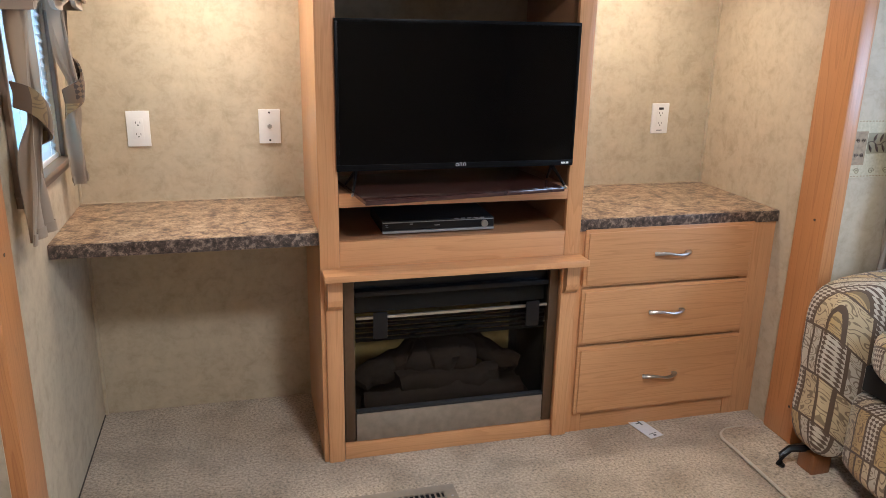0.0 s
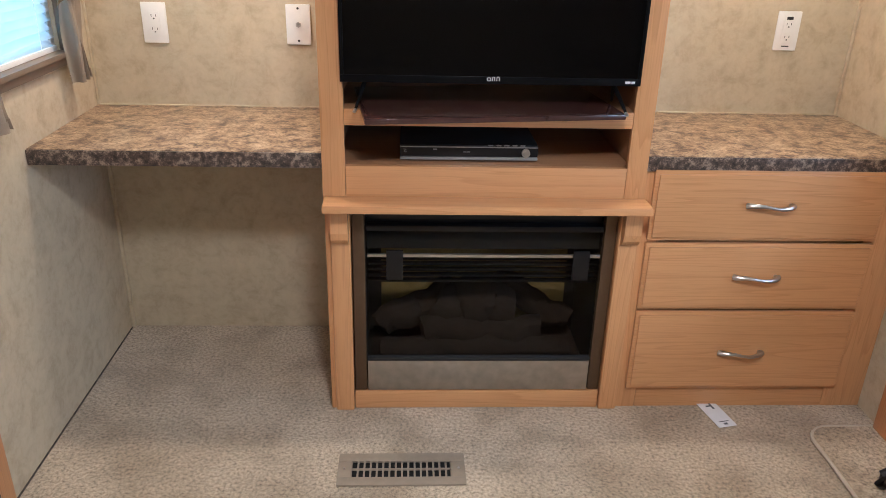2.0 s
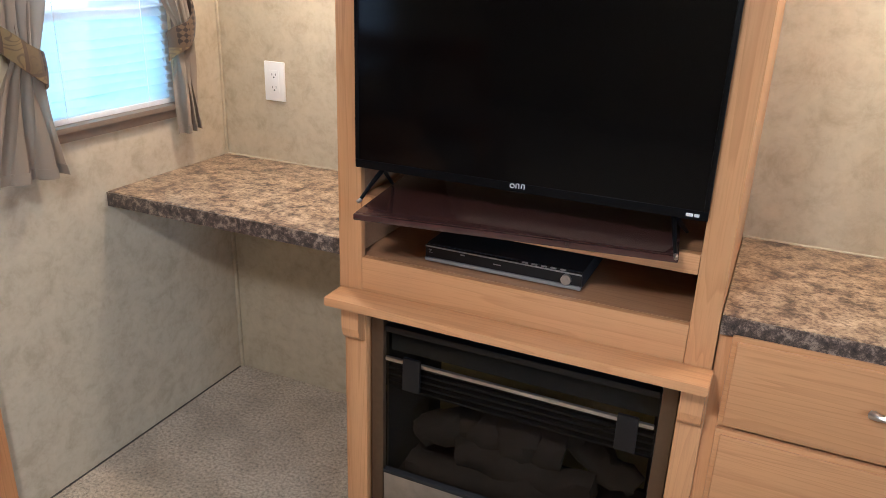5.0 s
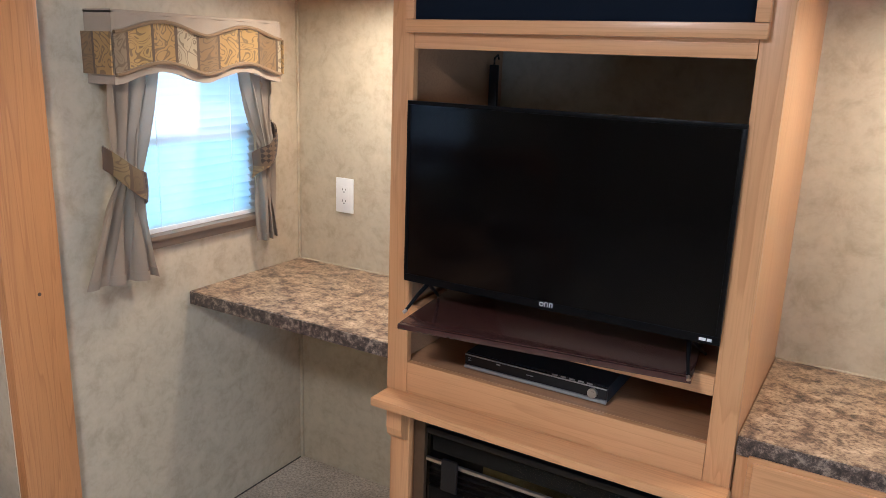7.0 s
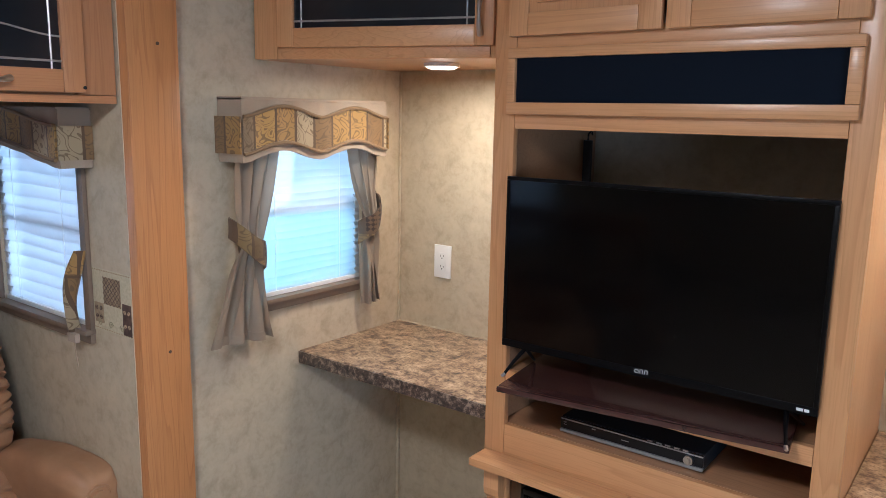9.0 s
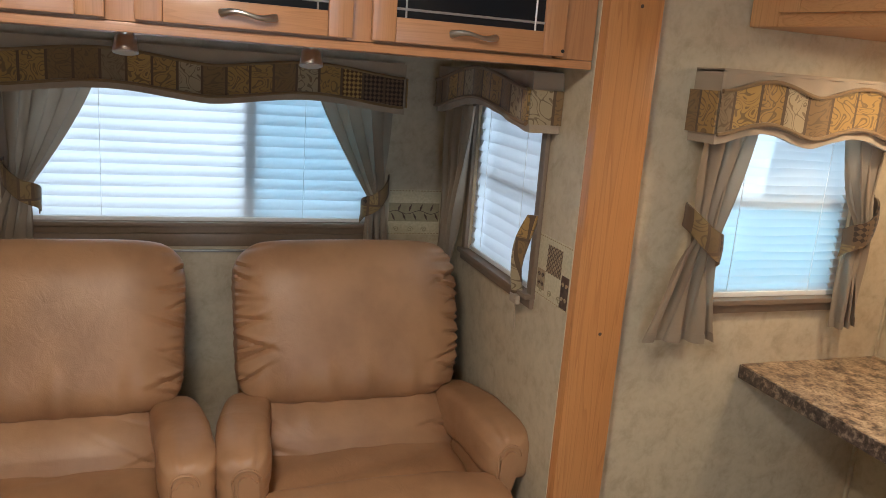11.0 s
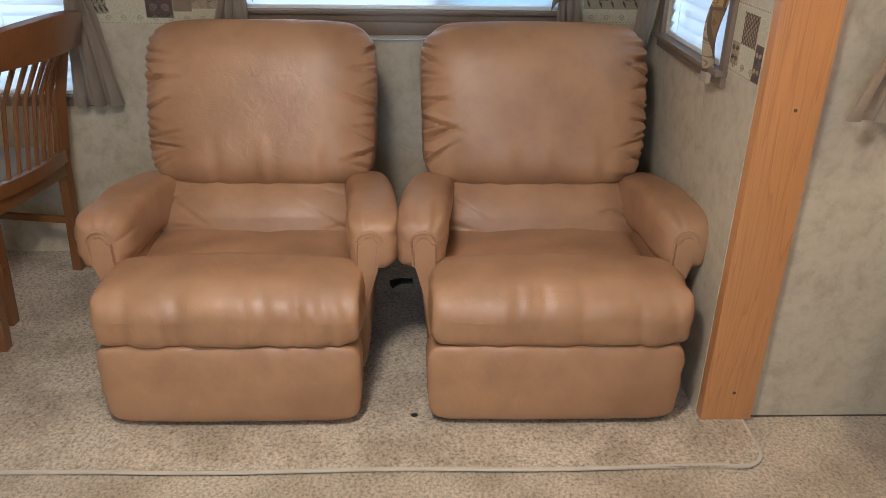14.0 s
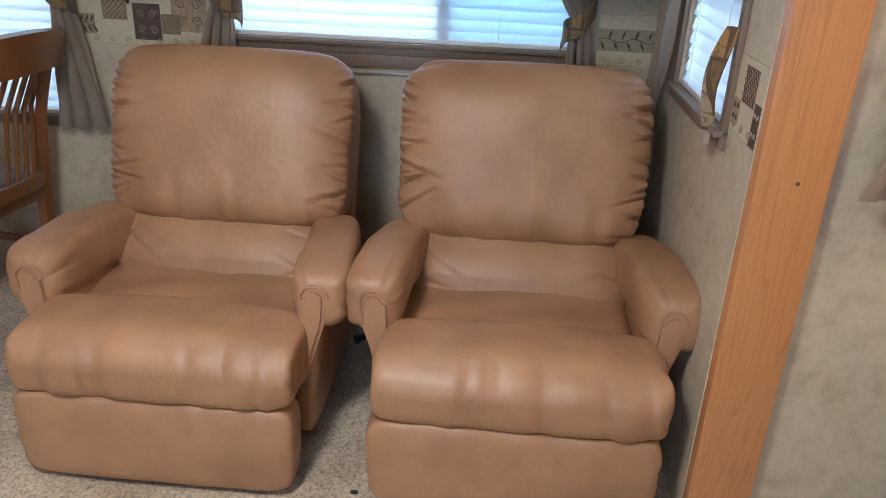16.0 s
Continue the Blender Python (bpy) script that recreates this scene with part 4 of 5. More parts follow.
# speaker panel
sp = part("speaker_panel", boxes((0.785, 1.540, CY - 0.021, CY - 0.001, 1.672, 1.695), (0.785, 1.540, CY - 0.021, CY - 0.001, 1.542, 1.570), (0.785, 0.807, CY - 0.021, CY - 0.001, 1.570, 1.672), (1.515, 1.540, CY - 0.021, CY - 0.001, 1.570, 1.672), bevel=0.003), OAK_X, tvc)
part("grille_cloth", boxes((0.806, 1.516, CY - 0.012, CY - 0.004, 1.569, 1.673)), CLOTH, sp, "black speaker cloth")


def door(parent, x0, x1, z0, z1, y, glazed, face="y", turn=None, arch=True, axis_mats=(OAK_X, OAK_Z)):
    """A framed cabinet door built in the x-z plane at depth y, turned into place by turn."""
    d = 0.020
    fr = 0.052
    def tr(bm):
        if turn is not None:
            bmesh.ops.transform(bm, matrix=turn, verts=bm.verts)
        return bm
    if glazed:
        o = part("door", tr(boxes((x0 + fr - 0.004, x1 - fr + 0.004, y - 0.010, y - 0.006, z0 + fr - 0.004, z1 - fr + 0.004), bevel=0)), DARKGLASS, parent, "smoked dark glass door in an oak frame")
    else:
        o = part("door", tr(boxes((x0 + fr - 0.004, x1 - fr + 0.004, y - 0.012, y - 0.004, z0 + fr - 0.004, z1 - fr + 0.004), bevel=0)), axis_mats[1], parent)
    for s in ((x0, x0 + fr, y - d, y, z0, z1), (x1 - fr, x1, y - d, y, z0, z1)):
        part("stile", tr(boxes(s, bevel=0.004)), axis_mats[1], o)
    for s in ((x0 + fr, x1 - fr, y - d + 0.001, y, z0, z0 + fr), (x0 + fr, x1 - fr, y - d + 0.001, y, z1 - fr, z1)):
        part("rail", tr(boxes(s, bevel=0.003)), axis_mats[0], o)
    if glazed:
        yy = y - 0.0115
        g0, g1 = x0 + fr + 0.022, x1 - fr - 0.022
        h0, h1 = z0 + fr + 0.018, z1 - fr - 0.018
        part("lead_line", tr(tube([(x0 + fr, yy, h0), (x1 - fr, yy, h0)], 0.0028, 6)), LEAD, o, "silver lead came")
        for g in (g0, g1):
            part("lead_line", tr(tube([(g, yy, z0 + fr), (g, yy, z1 - fr)], 0.0022, 6)), LEAD, o)
        if arch:
            part("lead_line", tr(tube([(x0 + fr + (x1 - x0 - 2 * fr) * k / 16, yy, h0 + 0.055 + 0.022 * math.sin(k / 16 * math.pi) ** 2) for k in range(17)], 0.0022, 6)), LEAD, o)
            part("lead_line", tr(tube([(x0 + fr, yy, h1), (x1 - fr, yy, h1)], 0.0022, 6)), LEAD, o)
    else:
        part("raised_panel", tr(boxes((x0 + fr + 0.02, x1 - fr - 0.02, y - 0.019, y - 0.008, z0 + fr + 0.02, z1 - fr - 0.02), bevel=0.009)), axis_mats[1], o)
    return o


def handle(parent, p0, p1, out, label="satin nickel arched handle"):
    """A bow handle with flared ends between two points; out: the way it stands off."""
    p0, p1, out = Vector(p0), Vector(p1), Vector(out)
    pts, rad = [], []
    for k in range(17):
        f = k / 16
        pts.append(p0.lerp(p1, f) + out * (0.006 + 0.020 * math.sin(f * math.pi) ** 0.6) + Vector((0, 0, 0.004 * math.sin(f * math.tau))))
        rad.append(0.0042 + 0.0040 * abs(2 * f - 1) ** 1.5)
    bm = tube(pts, rad, 10)
    for p in (p0.lerp(p1, 0.05), p0.lerp(p1, 0.95)):
        bm = disc(p, out, 0.0062, 0.010, 12, bm)
    return part("handle", bm, CHROME, parent, label)


door(tvc, 0.785, 1.158, 1.722, 2.14, CY - 0.001, False)
door(tvc, 1.167, 1.541, 1.722, 2.14, CY - 0.001, False)
# mantel, posts and fireplace surround
part("mantel_shelf", boxes((0.742, 1.582, -0.588, CY - 0.001, 0.650, 0.672), bevel=0.005), OAK_X, tvc)
for x0, x1, s in ((0.752, 0.805, 1), (1.527, 1.580, -1)):
    po = part("post", boxes((x0, x1, -0.503, -0.470, 0.0, 0.653), bevel=0.006), OAK_Z, tvc)
    bm = bmesh.new()
    prof = [(-0.5035, 0.649), (-0.535, 0.649), (-0.535, 0.575), (-0.530, 0.555), (-0.518, 0.542), (-0.5035, 0.535)]
    a = [bm.verts.new((x0 + 0.004, y, z)) for y, z in prof]
    b = [bm.verts.new((x1 - 0.004, y, z)) for y, z in prof]
    bm.faces.new(a)
    bm.faces.new(b[::-1])
    for i in range(len(prof)):
        j = (i + 1) % len(prof)
        bm.faces.new((a[i], a[j], b[j], b[i]))
    part("corbel", bm, OAK_Z, po, smooth=False)
part("base_rail", boxes((0.806, 1.526, -0.492, -0.470, 0.0, 0.058), bevel=0.004), OAK_X, tvc)

# electric fireplace in the cabinet
fp = thing("electric_fireplace", (1.16, -0.35, 0.06), "black electric fireplace with ceramic logs and a steel lower strip", "fireplace")
part("firebox", boxes((0.83, 1.50, -0.20, -0.19, 0.062, 0.65), (0.825, 0.835, -0.455, -0.19, 0.062, 0.65), (1.495, 1.505, -0.455, -0.19, 0.062, 0.65), (0.83, 1.50, -0.455, -0.19, 0.640, 0.65), (0.83, 1.50, -0.455, -0.19, 0.062, 0.10), bevel=0), MATT, fp)
part("back_reflector", boxes((0.875, 1.458, -0.212, -0.202, 0.13, 0.40)), BACKING, fp, "dull gold back plate")
part("side_trim", boxes((0.808, 0.842, -0.486, -0.455, 0.060, 0.652), bevel=0.003), BRONZE, fp, "brown metal edge strip")
part("side_trim", boxes((1.492, 1.525, -0.486, -0.455, 0.060, 0.652), bevel=0.003), BRONZE, fp, "brown metal edge strip")
part("steel_strip", boxes((0.845, 1.489, -0.488, -0.470, 0.061, 0.160), bevel=0.002), STEEL, fp, "brushed steel lower strip")
part("strip_lip", boxes((0.845, 1.489, -0.491, -0.470, 0.162, 0.172), bevel=0.002), MATT, fp)
gl = part("glass_front", boxes((0.845, 1.489, -0.477, -0.473, 0.174, 0.560), bevel=0), SMOKE, fp, "smoked glass pane")
gl.visible_shadow = False
part("upper_grille", boxes((0.845, 1.489, -0.462, -0.44, 0.560, 0.645)), BLACK, fp)
part("grille_lip", boxes((0.845, 1.489, -0.486, -0.440, 0.563, 0.580), bevel=0.004), BLACK, fp)
part("chrome_bar", boxes((0.848, 1.486, -0.489, -0.479, 0.488, 0.498), bevel=0.003), STEEL, fp, "thin bright metal bar")
part("baffle", boxes((0.845, 1.489, -0.450, -0.440, 0.498, 0.5595), bevel=0.001), MATT, fp)
for x in (0.90, 1.41):
    part("bracket", boxes((x, x + 0.045, -0.499, -0.490, 0.425, 0.512), bevel=0.002), BLACK, fp, "black sheet metal clip")
for k in range(5):
    part("louvre", boxes((0.848, 1.486, -0.470, -0.452, 0.405 + k * 0.017, 0.411 + k * 0.017), bevel=0.001), BLACK, fp)


def log(p0, p1, r, seed):
    p0, p1 = Vector(p0), Vector(p1)
    pts = [p0.lerp(p1, k / 9) + Vector((0, 0.008 * math.sin(k * 1.7 + seed), 0.010 * math.sin(k * 0.9 + seed))) for k in range(10)]
    bm = tube(pts, [r * (0.72 + 0.28 * math.sin((k + 0.5) / 10 * math.pi)) for k in range(10)], 14)
    for v in bm.verts:
        v.co += 0.011 * Vector((noise.noise(v.co * 30 + Vector((seed, 0, 0))), noise.noise(v.co * 32), noise.noise(v.co * 28 + Vector((0, seed, 0)))))
    return bm


for i, (a, b, r) in enumerate([((0.875, -0.34, 0.195), (1.10, -0.30, 0.30), 0.050), ((1.05, -0.33, 0.275), (1.27, -0.33, 0.270), 0.075), ((1.23, -0.30, 0.335), (1.45, -0.32, 0.20), 0.042), ((0.88, -0.40, 0.15), (1.44, -0.38, 0.155), 0.048), ((1.00, -0.38, 0.205), (1.36, -0.37, 0.195), 0.048)]):
    part("log", log(a, b, r, i * 3.1), LOG, fp, "charred ceramic log")
part("ember_bed", grid(24, 8, lambda u, w: Vector((0.85 + 0.63 * u, -0.44 + 0.22 * w, 0.125 + 0.02 * noise.noise(Vector((u * 20, w * 8, 0))))), thick=0.02), LOG, fp)

# television
tv = thing("television", (1.158, -0.50, 0.905), "flat black television standing on a dark shelf in the cabinet bay", "television")
TV0, TV1, TVB, TVT, TVY = 0.792, 1.526, 0.968, 1.394, -0.524
part("body", boxes((TV0 + 0.004, TV1 - 0.004, TVY + 0.008, TVY + 0.040, TVB + 0.003, TVT - 0.003), (TV0 + 0.09, TV1 - 0.09, TVY + 0.038, TVY + 0.075, TVB + 0.02, TVT - 0.12), bevel=0.006), TVBLACK, tv)
part("screen", boxes((TV0 + 0.009, TV1 - 0.009, TVY + 0.0015, TVY + 0.008, TVB + 0.018, TVT - 0.009), bevel=0), SCREEN, tv, "glossy black screen")
part("bezel", boxes((TV0, TV1, TVY - 0.001, TVY + 0.010, TVB, TVB + 0.018), (TV0, TV1, TVY - 0.001, TVY + 0.010, TVT - 0.009, TVT), (TV0, TV0 + 0.009, TVY - 0.001, TVY + 0.010, TVB + 0.018, TVT - 0.009), (TV1 - 0.009, TV1, TVY - 0.001, TVY + 0.010, TVB + 0.018, TVT - 0.009), bevel=0.0015), TVBLACK, tv)
logo = tube([(1.152 + 0.0045 * math.cos(a), TVY - 0.002, 0.980 + 0.004 * math.sin(a)) for a in [k * math.tau / 12 for k in range(12)]], 0.0011, 5, closed=True)
for k in (0, 1):
    x = 1.160 + k * 0.011
    logo = tube([(x, TVY - 0.002, 0.976), (x, TVY - 0.002, 0.984), (x + 0.003, TVY - 0.002, 0.986), (x + 0.006, TVY - 0.002, 0.984), (x + 0.006, TVY - 0.002, 0.976)], 0.0011, 5, logo)
part("badge", logo, WHITE, tv, "small white maker's mark")
part("badge", boxes((1.487, 1.500, TVY - 0.0018, TVY - 0.001, 0.974, 0.980), (1.502, 1.511, TVY - 0.0018, TVY - 0.001, 0.974, 0.980), bevel=0), WHITE, tv, "small white maker's mark")
for x, s in ((0.85, -1), (1.465, 1)):
    ft = tube([(x, TVY + 0.02, 0.966), (x + s * 0.010, TVY - 0.020, 0.938), (x + s * 0.020, TVY - 0.048, 0.9105)], [0.006, 0.0045, 0.0035], 8)
    ft = tube([(x, TVY + 0.02, 0.966), (x + s * 0.010, TVY + 0.06, 0.938), (x + s * 0.020, TVY + 0.10, 0.9105)], [0.006, 0.0045, 0.0035], 8, ft)
    foot = part("foot", ft, TVBLACK, tv, "thin black splayed leg")
    part("toe_cap", disc((x + s * 0.019, TVY - 0.045, 0.9125), (s * 0.02, -0.05, -0.03), 0.0042, 0.010, 8), CHROME, foot, "bright metal toe")
sh = thing("television_shelf", (1.17, -0.45, 0.886), "glossy dark brown swivel shelf under the television", "shelf")
SWIVEL = Matrix.Translation((1.175, -0.602, 0)) @ Matrix.Rotation(radians(7.6), 4, "Z")


def swivelled(bm):
    bmesh.ops.transform(bm, matrix=SWIVEL, verts=bm.verts)
    return bm


part("board", swivelled(boxes((-0.322, 0.318, 0.0125, 0.37, 0.8945, 0.9065), bevel=0.003)), SHELF, sh)
part("front_edge", swivelled(boxes((-0.322, 0.318, 0.0, 0.012, 0.8925, 0.9065), bevel=0.004)), SHELF, sh, "rounded dark front edge")
part("turntable", disc((1.165, -0.33, 0.8902), (0, 0, 1), 0.14, 0.004, 28), BLACK, sh)
bar = thing("mounting_bracket", (0.83, -0.03, 1.30), "black upright metal bracket on the bay back panel", "bracket")
part("upright", boxes((0.798, 0.823, -0.145, -0.135, 1.20, 1.475), bevel=0.002), BLACK, bar)
part("arm", boxes((0.803, 0.818, -0.137, -0.022, 1.30, 1.33), bevel=0.002), BLACK, bar)
part("hook", tube([(0.810, -0.14, 1.475), (0.810, -0.14, 1.492), (0.812, -0.125, 1.500), (0.810, -0.115, 1.49)], 0.003, 6), BLACK, bar)

# disc player
dvd = thing("disc_player", (1.115, -0.36, 0.752), "slim black and silver disc player in the cabinet niche", "disc player")
part("case", boxes((0.936, 1.296, -0.455, -0.235, 0.7575, 0.797), bevel=0.003), MATT, dvd)
part("front_panel", boxes((0.936, 1.296, -0.463, -0.455, 0.766, 0.795), bevel=0.002), BLACK, dvd, "glossy black front panel")
part("trim_strip", boxes((0.936, 1.296, -0.466, -0.455, 0.7575, 0.7655), bevel=0.002), SILVER, dvd, "silver lower strip")
part("trim_strip", boxes((0.936, 1.296, -0.4645, -0.462, 0.7905, 0.7935), bevel=0.0005), SILVER, dvd)
part("knob", disc((1.264, -0.463, 0.778), (0, -1, 0), 0.011, 0.008, 20, disc((1.264, -0.471, 0.778), (0, -1, 0), 0.006, 0.002, 16)), CHROME, dvd, "round silver control knob")
for k in range(5):
    part("button", boxes((1.165 + k * 0.021, 1.178 + k * 0.021, -0.4655, -0.463, 0.7955, 0.799), bevel=0.0008), SILVER, dvd)
pieces("display_mark", [(1.10, 1.118, -0.4640, -0.463, 0.778, 0.780), (1.022, 1.032, -0.4640, -0.463, 0.784, 0.787)], SILVER, dvd, bevel=0)
part("badge", tube([(0.945, -0.4642, 0.785), (0.952, -0.4642, 0.785), (0.946, -0.4642, 0.778), (0.954, -0.4642, 0.778)], 0.0008, 5), SILVER, dvd, "small silver maker's mark")
for x in (0.955, 1.277):
    part("rubber_foot", disc((x, -0.43, 0.7522), (0, 0, 1), 0.010, 0.0055, 12), BLACK, dvd)

# worktops
for nm, x0, x1, lab in (("countertop", 0.001, 0.7375, "brown granite-print laminate desk top fixed between wall and cabinet"), ("countertop", 1.5785, 2.3345, "brown granite-print laminate top over the drawers")):
    w = thing(nm, ((x0 + x1) / 2, -0.25, 0.742), lab, "worktop")
    part("top_sheet", boxes((x0, x1, -0.490, -0.001, 0.744, 0.782), bevel=0.003), TOP, w)
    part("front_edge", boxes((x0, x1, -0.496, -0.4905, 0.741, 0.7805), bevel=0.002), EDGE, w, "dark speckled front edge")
    part("caulk_bead", tube([(x0, -0.003, 0.783), (x1, -0.003, 0.783)], 0.003, 6), WALL, w)

# drawer unit
du = thing("drawer_unit", (1.955, -0.25, 0), "oak cabinet with three wide drawers under the laminate top", "cabinet")
part("body", boxes((1.579, 2.333, -0.47, -0.002, 0.0, 0.740), bevel=0), OAK_Z, du)
pieces("face_stile", [(1.579, 1.640, -0.487, -0.4705, 0.0, 0.740), (2.215, 2.334, -0.487, -0.4705, 0.0, 0.740)], OAK_Z, du)
pieces("face_rail", [(1.641, 2.214, -0.486, -0.4705, 0.0, 0.100), (1.641, 2.214, -0.486, -0.4705, 0.715, 0.740)], OAK_X, du)
for z0, z1, zh in ((0.549, 0.747, 0.655), (0.339, 0.540, 0.445), (0.073, 0.330, 0.203)):
    x0, x1 = 1.604, 2.240
    own = boxes((x0, x1, -0.501, -0.4875, z0, z1), bevel=0.003)
    d = part("drawer_front", own, OAK_X, du)
    part("raised_field", box(x0 + 0.010, x1 - 0.010, -0.508, -0.5015, z0 + 0.010, z1 - 0.010, 0.0062, seg=3), OAK_X, d)
    handle(d, (1.856, -0.508, zh), (1.984, -0.508, zh), (0, -1, 0))

# corner overhead cabinets, set at an angle


def angled_cabinet(p0, p1, zb, zt, wall_x, cab_x, label, flip):
    """Overhead unit whose face runs from p0 to p1 in plan."""
    o = thing("overhead_cabinet", ((p0[0] + p1[0]) / 2, (p0[1] + p1[1]) / 2, zb), label, "cabinet", "overhead cabinets beside the television")
    bm = bmesh.new()
    ring = [p0, p1, (p1[0], -0.002), (p0[0], -0.002)]
    a, b = [bm.verts.new((x, y, zb)) for x, y in ring], [bm.verts.new((x, y, zt)) for x, y in ring]
    bm.faces.new(a)
    bm.faces.new(b)
    for i in range(4):
        j = (i + 1) % 4
        bm.faces.new((a[i], a[j], b[j], b[i]))
    part("body", bm, OAK_X, o, smooth=False)
    d = Vector((p1[0] - p0[0], p1[1] - p0[1], 0))
    ang = math.atan2(d.y, d.x)
    turn = Matrix.Translation((p0[0], p0[1], 0)) @ Matrix.Rotation(ang, 4, "Z")
    n = d.length
    for nm, s in (("face_stile", (0.002, 0.075, -0.019, -0.001, zb, zt)), ("face_stile", (n - 0.075, n - 0.004, -0.019, -0.001, zb, zt)), ("face_rail", (0.076, n - 0.076, -0.0185, -0.001, zb, zb + 0.055)), ("face_rail", (0.076, n - 0.076, -0.0185, -0.001, zt - 0.05, zt))):
        fr = boxes(s)
        bmesh.ops.transform(fr, matrix=turn, verts=fr.verts)
        part(nm, fr, OAK_Z if nm == "face_stile" else OAK_X, o)
    dr = door(o, 0.085, n - 0.062, zb + 0.030, zt - 0.03, -0.0195, True, turn=turn, arch=False)
    q0, q1 = turn @ Vector((n - 0.095, -0.041, zb + 0.055)), turn @ Vector((n - 0.095, -0.041, zb + 0.150))
    if flip:
        q0, q1 = turn @ Vector((0.11, -0.041, zb + 0.055)), turn @ Vector((0.11, -0.041, zb + 0.150))
    handle(dr, q0, q1, turn.to_3x3() @ Vector((0, -1, 0)))
    return o


ZO = 1.683
angled_cabinet((0.002, -0.632), (0.736, -0.392), ZO, 2.155, 0, 0, "oak overhead cabinet with a leaded smoked glass door above the desk", False)
angled_cabinet((1.579, -0.392), (2.333, -0.632), ZO, 2.155, 0, 0, "oak overhead cabinet with a leaded glass door above the drawers", True)


def puck(x, y, label):
    o = thing("puck_light", (x, y, ZO - 0.02), label, "lamp", "puck lights under the overhead cabinets")
    part("rim", disc((x, y, ZO - 0.0108), (0, 0, 1), 0.052, 0.0103, 28), WHITE, o)
    part("lens", disc((x, y, ZO - 0.0165), (0, 0, 1), 0.034, 0.0055, 28, top=0.046), PUCK, o, "glowing warm lens")


puck(0.42, -0.31, "round lit puck light under the overhead cabinet")
puck(1.92, -0.31, "round lit puck light under the overhead cabinet")
# unseen domes added on the ceiling to go with the two fill lamps
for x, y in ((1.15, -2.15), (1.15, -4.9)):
    o = thing("ceiling_light", (x, y, 2.16), "added round glowing dome on the unseen ceiling", "lamp", "dome lights on the ceiling")
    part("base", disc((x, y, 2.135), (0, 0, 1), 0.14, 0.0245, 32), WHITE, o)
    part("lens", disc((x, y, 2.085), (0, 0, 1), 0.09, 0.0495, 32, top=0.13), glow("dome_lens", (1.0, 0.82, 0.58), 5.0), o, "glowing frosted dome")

# wall plates


def plate(name, axis_x, z, kind, label, x_wall=None):
    w, h = 0.0725, 0.117
    o = thing(name, (axis_x + w / 2, 0.0, z - h), label, "outlet")
    x0 = axis_x
    part("cover_plate", boxes((x0, x0 + w, -0.0065, -0.0005, z - h, z), bevel=0.003), WHITE, o)
    cx, cz = x0 + w / 2, z - h / 2
    if kind == "coax":
        part("jack", disc((cx, -0.0065, cz), (0, -1, 0), 0.0048, 0.010, 12, disc((cx, -0.0065, cz), (0, -1, 0), 0.0085, 0.003, 6)), CHROME, o, "threaded metal cable jack")
        for s in (-1, 1):
            part("screw", disc((cx, -0.0065, cz + s * 0.047), (0, -1, 0), 0.0035, 0.0012, 10), SLOT, o)
        return o
    r = 0.0165
    part("insert", boxes((cx - r, cx + r, -0.0085, -0.0066, cz - 0.033, cz + 0.033), bevel=0.001), WHITE, o)
    for s in (-1, 1):
        zz = cz + s * 0.019
        bm = boxes((cx - 0.0075, cx - 0.0058, -0.0092, -0.0086, zz - 0.0015, zz + 0.0055), (cx + 0.0058, cx + 0.0075, -0.0092, -0.0086, zz - 0.001, zz + 0.005), bevel=0)
        part("socket", disc((cx, -0.0086, zz - 0.0065), (0, -1, 0), 0.0024, 0.0006, 8, bm), SLOT, o)
    if kind == "gfci":
        part("button", boxes((cx - 0.010, cx + 0.010, -0.0096, -0.0086, cz + 0.034, cz + 0.043), bevel=0.0005), SLOT, o)
        part("mark", boxes((cx - 0.012, cx + 0.012, -0.0072, -0.0066, cz - 0.047, cz - 0.044), bevel=0), SLOT, o)
    return o


plate("outlet", 0.168, 1.088, "duplex", "white double wall socket above the desk")
plate("cable_outlet", 0.591, 1.090, "coax", "white wall plate with a cable jack above the desk")
plate("outlet", 2.084, 1.099, "gfci", "white wall socket with test button above the drawers")

# floor register
vent = thing("floor_vent", (0.945, -0.765, 0), "tan metal floor register set in the carpet", "vent")
VX0, VX1, VY0, VY1 = 0.778, 1.112, -0.832, -0.708
# flat black sheet stands for the unlit duct below the slats
part("well", boxes((0.815, 1.073, -0.800, -0.740, 0.0006, 0.0012), bevel=0), DUCT_BLACK, vent)
part("frame", boxes((VX0, VX1, VY0, -0.802, 0.001, 0.007), (VX0, VX1, -0.740, VY1, 0.001, 0.007), (VX0, 0.814, -0.802, -0.740, 0.001, 0.007), (1.074, VX1, -0.802, -0.740, 0.001, 0.007), bevel=0.002), VENTM, vent)
for k in range(15):
    x = 0.828 + k * 0.0165
    part("slat", boxes((x, x + 0.005, -0.802, -0.740, 0.0013, 0.0065), bevel=0.001), VENTM, vent)
part("crossbar", boxes((0.814, 1.074, -0.773, -0.768, 0.0013, 0.0067), bevel=0.001), VENTM, vent)
for x in (0.795, 1.095):
    part("screw", disc((x, -0.770, 0.0072), (0, 0, 1), 0.004, 0.001, 10), CHROME, vent)

